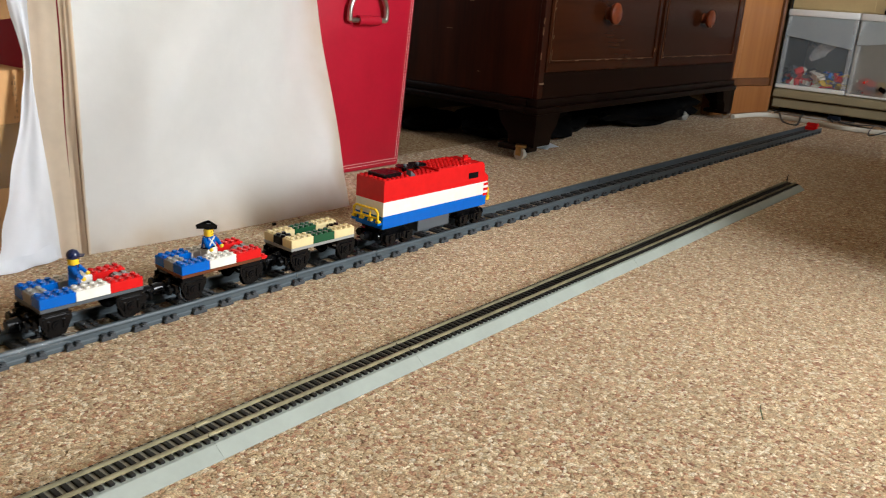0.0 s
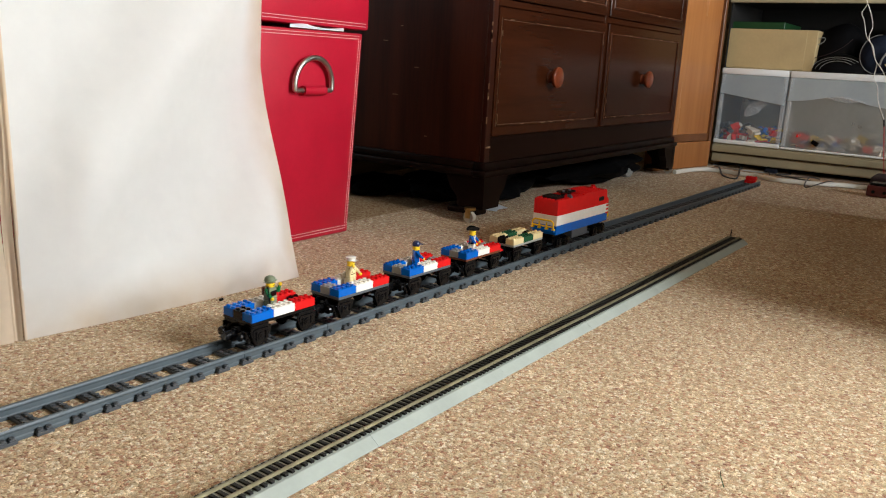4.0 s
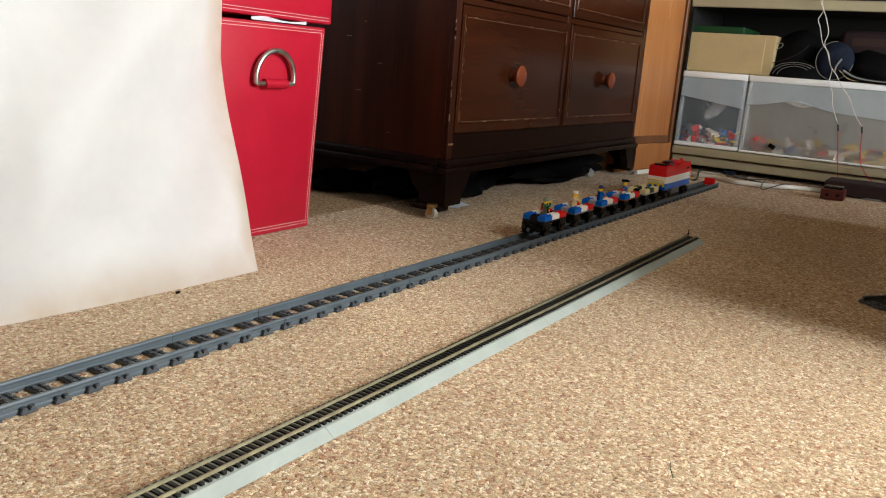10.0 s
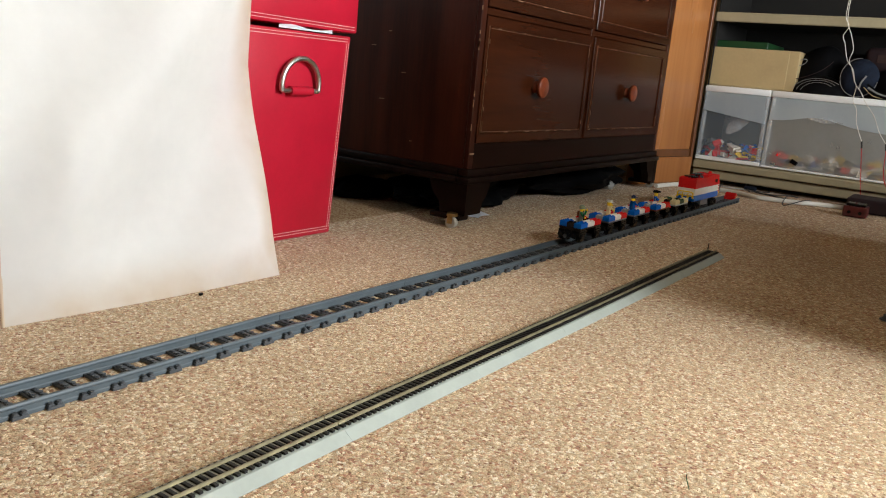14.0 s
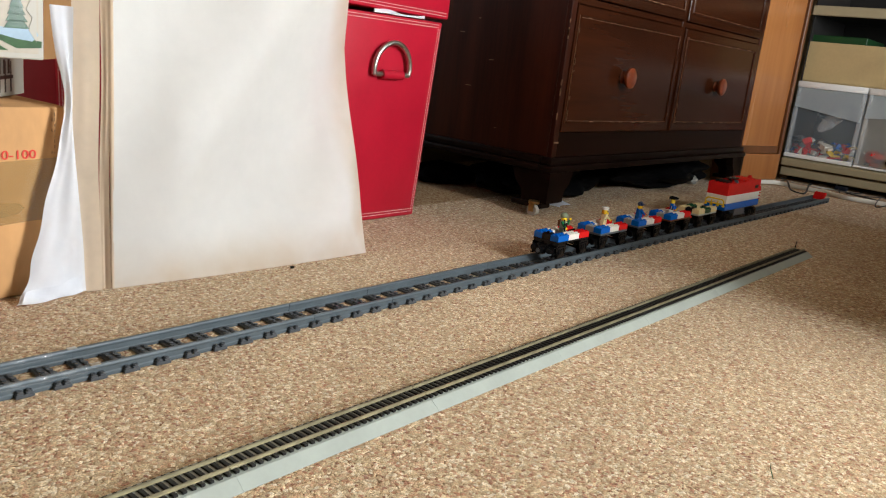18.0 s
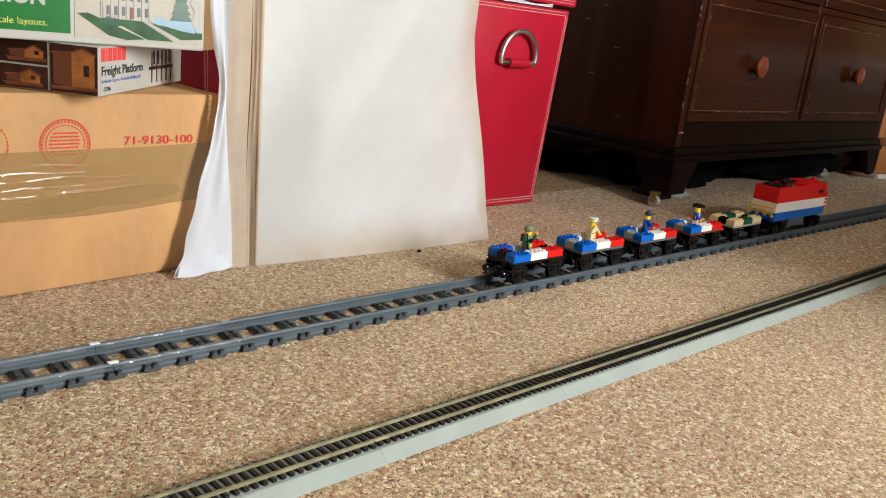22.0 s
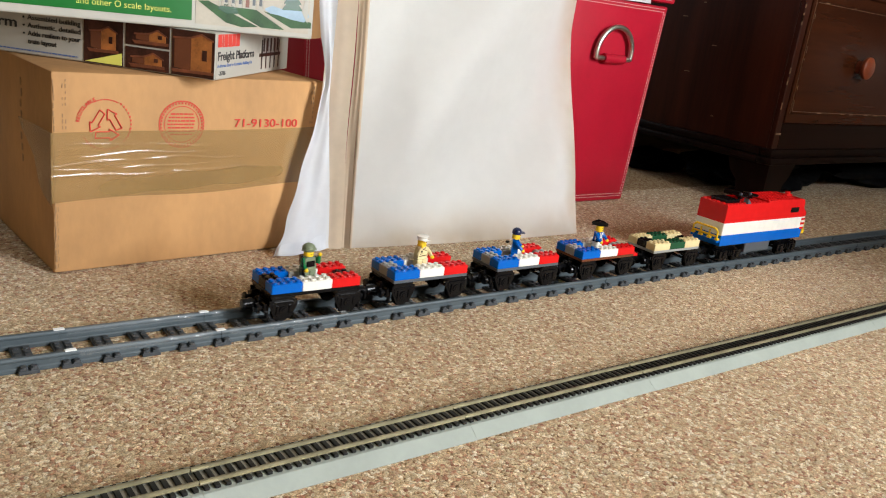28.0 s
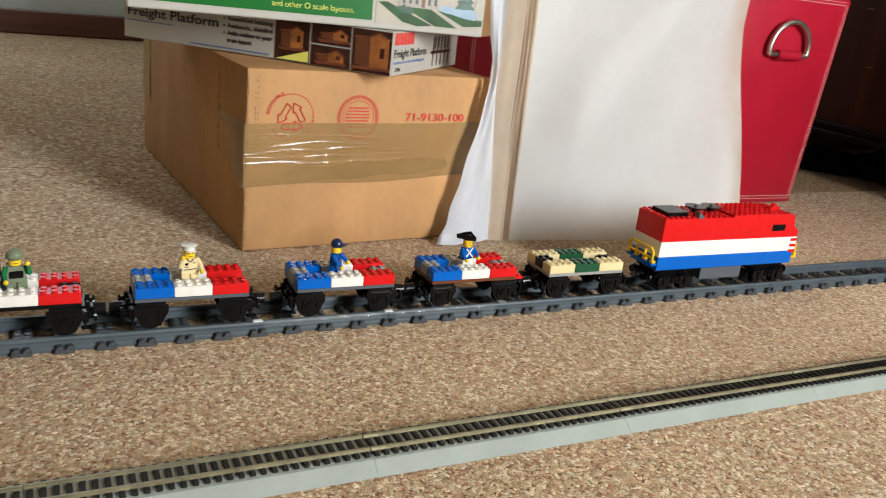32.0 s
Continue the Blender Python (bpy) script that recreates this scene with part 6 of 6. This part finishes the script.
        ob = part("loose_bricks", bm, cols, None, m=M)
        tagged(ob, "heap of loose toy bricks in many colours inside a drawer", "toy bricks", kind="stuff")
    wrap = bmesh.new()
    bmesh.ops.create_uvsphere(wrap, u_segments=20, v_segments=14, radius=1, matrix=Matrix.LocRotScale((0.030, -0.130, SHELF_Z0 + 0.145), Euler((0.75, 0.1, 0)), (0.014, 0.020, 0.058)))
    for v in wrap.verts:
        v.co += Vector((1, 1, 1)) * 0.006 * noise.noise(v.co * 60)
    ob = part("clear_wrapper", wrap, LIP, None, m=M, smooth=25)
    tagged(ob, "crumpled clear plastic wrapper inside the drawer", "wrapper")
    zt = SHELF_Z0 + BIN_H + 0.001
    cb = empty("cardboard_box")
    part("body", box(0.02, 0.30, -0.295, 0.005, zt, zt + 0.135, 0.002), CARD_PALE, cb)
    part("flap", box(0.0172, 0.0196, -0.262, 0.005, zt + 0.004, zt + 0.1352, 0.001), CARD_PALE, cb)
    cb.matrix_world = M
    tagged(cb, "pale cardboard box lying on the drawers", "cardboard box")
    gb = part("green_folder", box(0.04, 0.30, -0.18, 0.005, zt + 0.1355, zt + 0.160, 0.002), FOLDER, None, m=M)
    tagged(gb, "dark green folder on the pale cardboard box", "folder")

    def lump(c, r, turn=(0, 0, 0), rough=0.008, freq=22):
        """A soft cloth form that rests on the drawers."""
        bm = bmesh.new()
        bmesh.ops.create_uvsphere(bm, u_segments=32, v_segments=20, radius=1, matrix=Matrix.LocRotScale(c, Euler(turn), r))
        for v in bm.verts:
            n = noise.noise(v.co * freq) * rough
            v.co += Vector((n, n * 0.6, n))
            v.co.z = max(v.co.z, zt + 0.0005)
        return bm

    def line(pts, x, r):
        return tube([(x, y, z) for y, z in pts], r, 5)
    cp = empty("cap")
    part("crown", lump((0.125, -0.350, zt + 0.062), (0.085, 0.085, 0.105), (0.25, 0, 0)), CLOTH, cp, smooth=70)
    part("brim", lump((0.050, -0.372, zt), (0.055, 0.098, 0.060)), CLOTH, cp, "black curved brim", smooth=70)
    for hw, hh, x in ((0.056, 0.036, -0.002), (0.070, 0.043, 0.000), (0.084, 0.049, 0.004)):
        part("piping", line([(-0.374 - hw * math.cos(a), zt + 0.002 + hh * math.sin(a)) for a in [math.pi * (0.25 + 0.7 * i / 10) for i in range(11)]], x, 0.0008), TRIM_WHITE, cp, smooth=60)
    part("red_piping", line(((-0.268, 0.394), (-0.305, 0.402), (-0.345, 0.418), (-0.380, 0.440), (-0.403, 0.464)), 0.022, 0.0013), CLOTH_RED, cp, "thin red piping", smooth=60)
    part("badge", line([(-0.300 + 0.016 * math.cos(a) - 0.004 * math.sin(a), 0.455 + 0.011 * math.sin(a) - 0.004 * math.cos(a)) for a in [2 * math.pi * i / 12 for i in range(13)]], 0.036, 0.0013), TRIM_WHITE, cp, "pale round badge", smooth=60)
    cp.matrix_world = M
    tagged(cp, "black cloth cap with red piping and pale badge on the drawers", "cap", "caps on the drawers")
    cp = empty("cap")
    part("crown", lump((0.030, -0.490, zt + 0.062), (0.026, 0.058, 0.063), (0.0, 0.12, 0), 0.003), CLOTH_BLUE, cp, smooth=70)
    part("piping", line([(-0.490 + 0.057 * math.cos(a), zt + 0.064 + 0.062 * math.sin(a)) for a in [math.pi * (-0.05 - 1.45 * i / 18) + math.pi * 0.55 for i in range(19)]], 0.010, 0.0011), TRIM_WHITE, cp, "pale stitched edge", smooth=60)
    part("strap", line(((-0.512, 0.425), (-0.500, 0.402), (-0.497, 0.380)), -0.002, 0.003), TRIM_WHITE, cp, smooth=60)
    cp.matrix_world = M
    tagged(cp, "round navy cap with pale stitched edge lying on the drawers", "cap", "caps on the drawers")
    cp = empty("cap")
    part("crown", lump((0.080, -0.610, zt + 0.040), (0.075, 0.100, 0.062), (0.2, 0, 0), 0.012), CLOTH, cp, smooth=70)
    for q in range(3):
        part("brim_band", line(((-0.520 - 0.004 * q, 0.398 - 0.010 * q), (-0.555 - 0.002 * q, 0.376 - 0.006 * q), (-0.600, 0.365 - 0.004 * q), (-0.660, 0.361 - 0.003 * q), (-0.72, 0.366 - 0.003 * q)), -0.006 - 0.003 * q, 0.0038), TRIM_WHITE if q == 1 else CLOTH, cp, "pale striped brim" if q == 1 else "", smooth=60)
    part("piping", line(((-0.512, 0.388), (-0.545, 0.362), (-0.590, 0.357), (-0.60, 0.3565)), -0.012, 0.0014), CARD_PALE, cp, "straw-coloured edge", smooth=60)
    cp.matrix_world = M
    tagged(cp, "black cap with a pale striped brim lying on the drawers", "cap", "caps on the drawers")
    rd = part("folded_cloth", box(0.12, 0.34, -0.80, -0.48, zt, zt + 0.17, 0.02, 3), CLOTH_RED, None, m=M, smooth=60)
    tagged(rd, "maroon folded cloth behind the caps", "cloth")
    part("woven_patch", box(0.1185, 0.1195, -0.62, -0.52, zt + 0.12, zt + 0.145), WOVEN, rd)
    # two hanging wires: white above, red below
    ways = (((-0.424, 0.70), (-0.422, 0.61), (-0.436, 0.575), (-0.424, 0.545), (-0.434, 0.520), (-0.450, 0.470), (-0.473, 0.441), (-0.484, 0.405), (-0.492, 0.385), (-0.490, 0.344), (-0.506, 0.315), (-0.515, 0.27), (-0.540, 0.215)),
            ((-0.426, 0.70), (-0.428, 0.60), (-0.448, 0.550), (-0.462, 0.505), (-0.456, 0.470), (-0.470, 0.440), (-0.486, 0.400), (-0.510, 0.370), (-0.528, 0.340), (-0.560, 0.300), (-0.585, 0.25), (-0.611, 0.215)))
    for k, way in enumerate(ways):
        (yb, zj), yc = way[-1], (-0.575, -0.70)[k]
        top = [(-0.030 + 0.004 * math.sin(5 * i + k), y, z) for i, (y, z) in enumerate(way[:-1])] + [(-0.030, yb, zj)]
        wr = empty("hanging_wire")
        part("white_wire", tube(top, 0.0012, 6), CABLE_W, wr, smooth=60)
        part("wire_joint", rod((-0.030, yb, zj), (-0.031, yb - 0.004, zj - 0.022), 0.0030, segs=8), CABLE_B, wr)
        part("red_wire", tube([(-0.031, yb - 0.004, zj - 0.022), (-0.034, yb - 0.020, 0.09), (-0.050, yc, 0.02), (-0.06, yc - 0.01, 0.006)], 0.0015, 6), CABLE_R, wr, smooth=60)
        wr.matrix_world = M
        tagged(wr, "thin white wire joined to a red wire hanging down the shelf", "wire", "hanging wires")


shelf_unit()


# ---- cables and bits along the far floor ----
def floor_bits():
    M = pose(SHELF_X, SHELF_Y, 0, 0, 0, SHELF_TURN)

    def cord(name, pts, r, mt, label):
        ob = part(name, tube(pts, r, 6), mt, None, m=M, smooth=60)
        tagged(ob, label, "cable", "cables on the floor")
    def on_floor(pts, z):
        return [(x - SHELF_X, y - SHELF_Y, z if len(p) == 0 else p[0]) for x, y, *p in pts]
    cord("power_cable", on_floor([(2.425, 0.200), (2.566, 0.176), (2.621, 0.130), (2.605, 0.048), (2.595, -0.017), (2.555, -0.089), (2.560, -0.142), (2.580, -0.209), (2.621, -0.270), (2.640, -0.336), (2.660, -0.450)], 0.0085), 0.0078, CABLE_W, "thick white power cable lying along the shelf")
    cord("thin_cable", on_floor([(2.83, 0.195), (2.875, 0.134, 0.008), (2.75, 0.070, 0.012), (2.62, 0.044, 0.019), (2.50, 0.022), (2.54, 0.075), (2.626, 0.117, 0.020), (2.71, 0.165)], 0.003), 0.0030, CABLE_B, "thin black cable lying in a loop")
    cord("thin_cable", on_floor([(2.725, -0.031), (2.837, 0.009, 0.012), (2.885, 0.010, 0.016), (2.88, -0.045, 0.010), (2.80, -0.081), (2.72, -0.050, 0.006), (2.70, -0.125), (2.66, -0.210), (2.70, -0.290), (2.64, -0.380)], 0.003), 0.0026, CABLE_B, "thin black cable lying in loops")
    cord("thin_cable", on_floor([(2.78, -0.030), (2.70, -0.070, 0.006), (2.74, -0.110), (2.80, -0.150), (2.72, -0.190, 0.008), (2.62, -0.175, 0.020), (2.50, -0.190), (2.58, -0.240, 0.020), (2.70, -0.250), (2.76, -0.330)], 0.003), 0.0018, CABLE_B, "thin black cable lying in loops")
    cord("grey_cable", [(-0.05, -0.06, 0.003), (-0.08, -0.13, 0.006), (-0.05, -0.20, 0.003), (-0.07, -0.27, 0.003)], 0.0022, GREY, "thin grey cable lying on the carpet")
    cord("grey_cable", [(-0.18, -0.62, 0.006), (-0.20, -0.70, 0.004), (-0.17, -0.80, 0.004), (-0.19, -0.95, 0.004)], 0.0028, GREY, "thin grey cable lying on the carpet")
    ct = empty("toy_brick_motor")
    part("body", box(-0.33, -0.27, -0.625, -0.560, 0.002, 0.034, 0.003, 2), mat("dull_red_plastic", (0.085, 0.008, 0.008), 0.4, vary=0.2), ct)
    part("cover", box(-0.325, -0.275, -0.619, -0.566, 0.034, 0.042, 0.002), BLACK, ct)
    for yy in (-0.608, -0.578):
        part("stud", rod((-0.3295, yy, 0.016), (-0.3340, yy, 0.016), 0.005, segs=10), BLACK, ct)
    ct.matrix_world = M
    tagged(ct, "small dull red plastic motor block lying on the carpet", "motor block")
    tr = part("dark_tray", box(-0.20, -0.06, -0.82, -0.55, 0.002, 0.046, 0.006, 2), CLOTH_RED, None, m=M)
    tagged(tr, "low dark maroon plastic box beside the red motor block", "plastic box")
    bl = part("blue_plug", box(-0.045, -0.02, -0.24, -0.20, 0.002, 0.016, 0.003), CLOTH_BLUE, None, m=M)
    tagged(bl, "small dark blue plug on the floor", "plug")
    # dark shoes and bits under the chest
    for x, y, sx, sy, sz, rz, mt, nm, lb, cat in ((CHEST_X + 0.10, CHEST_Y + 0.36, 0.085, 0.04, 0.028, 160, CLOTH, "shoe", "dark shoe pushed under the chest", "shoe"), (CHEST_X + 0.30, CHEST_Y + 0.22, 0.24, 0.13, 0.050, 10, CLOTH, "cloth_bag", "dark cloth bag pushed under the chest", "bag"), (CHEST_X + 0.85, CHEST_Y + 0.16, 0.34, 0.12, 0.050, 0, CLOTH, "plastic_bag", "black plastic bag pushed under the chest", "bag"), (CHEST_X + 0.97, CHEST_Y + 0.07, 0.022, 0.016, 0.014, 0, GREY, "crumpled_paper", "crumpled pale paper under the chest", "paper")):
        bm = bmesh.new()
        bmesh.ops.create_icosphere(bm, subdivisions=4, radius=1)
        for v in bm.verts:
            k = 1 + 0.35 * noise.noise(v.co * 1.7 + Vector((x * 9, y * 7, 0))) + 0.16 * noise.noise(v.co * 5.5 + Vector((x * 5, 3, y)))
            v.co = Vector((v.co.x * sx * k, v.co.y * sy * k, max(0.0, (v.co.z * k + 0.75) * sz)))
        ob = part(nm, bm, mt, None, m=pose(x, y, 0.0005, 0, 0, rz), smooth=60)
        tagged(ob, lb, cat)
    sc = part("paper_scrap", sheet(lambda u, v: (0.06 * u, 0.035 * v + 0.006 * math.sin(4 * u), 0.002 + 0.008 * u * v), 6, 4, 0.0006), BAG, None, m=pose(CHEST_X + 0.12, CHEST_Y + 0.03, 0, 0, 0, 10))
    tagged(sc, "white paper scrap lying under the chest", "paper scrap")
    # end of another dark toy track piece
    dk = empty("toy_track_end", DARK_X, DARK_Y, 0, -127)
    for k in range(3):
        sl = box(0.0, 0.064, 0.001 + 0.032 * k, 0.016 + 0.032 * k, 0.001, 0.0045, 0.0005)
        for q in range(8):
            for r in range(2):
                add_rod(sl, (0.004 + 0.008 * q, 0.0045 + 0.008 * r + 0.032 * k, 0.004), (0.004 + 0.008 * q, 0.0045 + 0.008 * r + 0.032 * k, 0.0065), 0.0024, segs=8)
        part("sleeper", sl, TRACK_DARK, dk, smooth=40)
    for xx in (0.0094, 0.0546):
        rl = box(xx - 0.0028, xx + 0.0028, 0.0, 0.096, 0.0046, 0.0060, 0.0003)
        add_box(rl, xx - 0.0019, xx + 0.0019, 0.0, 0.096, 0.0058, 0.0110)
        add_box(rl, xx - 0.0026, xx + 0.0026, 0.0, 0.096, 0.0108, 0.0129, 0.0004)
        part("rail", rl, TRACK_DARK, dk)
    tagged(dk, "dark grey end of another toy track piece on the carpet", "toy track")
    # specks and a thread on the carpet
    sp = part("speck", box(SPECK[0] - 0.003, SPECK[0] + 0.003, SPECK[1] - 0.002, SPECK[1] + 0.002, 0.0005, 0.004, 0.0008), BLACK, None)
    tagged(sp, "tiny black crumb lying on the carpet", "crumb")
    th = part("thread", tube([(THREAD[0], THREAD[1], 0.003), (THREAD[0] - 0.012, THREAD[1] - 0.003, 0.005), (THREAD[0] - 0.026, THREAD[1] - 0.010, 0.003)], 0.0004, 5), GREEN, None)
    tagged(th, "short dark thread lying on the carpet", "thread")


floor_bits()


# ---- keyed movement ----
def at_time(t):
    """How far along the track the last wagon's tail stands."""
    for (t0, s0), (t1, s1) in zip(TRAIN, TRAIN[1:]):
        if t <= t1:
            return s0 + (s1 - s0) * (t - t0) / (t1 - t0)
    return TRAIN[-1][1]


def motions():
    for thing, off, z in ((W4, -0.003, 0), (W3, PITCH - 0.003, 0), (W2, 2 * PITCH, 0), (W1, 3 * PITCH, 0), (W0, 4 * PITCH, 0), (LOCO, LOCO_OFF, 0), (FIG4, 0.045, 0.0447), (FIG3, PITCH + 0.044, 0.0447), (FIG2, 2 * PITCH + 0.043, 0.0437), (FIG1, 3 * PITCH + 0.046, 0.0447)):
        side = {FIG4: 0.0, FIG3: 0.0, FIG2: 0.0, FIG1: -0.002}.get(thing, 0.0)
        turn = {FIG4: -80, FIG3: -78, FIG2: -38, FIG1: -72}.get(thing, 0)
        walk(thing, [(t, along(s + off, side, z + 0.0005) @ pose(0, 0, 0, 0, 0, turn)) for t, s in TRAIN])
    steps = [32.0 * i / 128 for i in range(129)]
    for wheel, x in WHEELS:
        m = wheel.matrix_local.copy()
        turned, last, rows = 0.0, at_time(0), []
        for t in steps:
            turned += (at_time(t) - last) / WHEEL_R
            last = at_time(t)
            rows.append((t, m @ Euler((0, turned, 0)).to_matrix().to_4x4()))
        walk(wheel, rows)


motions()
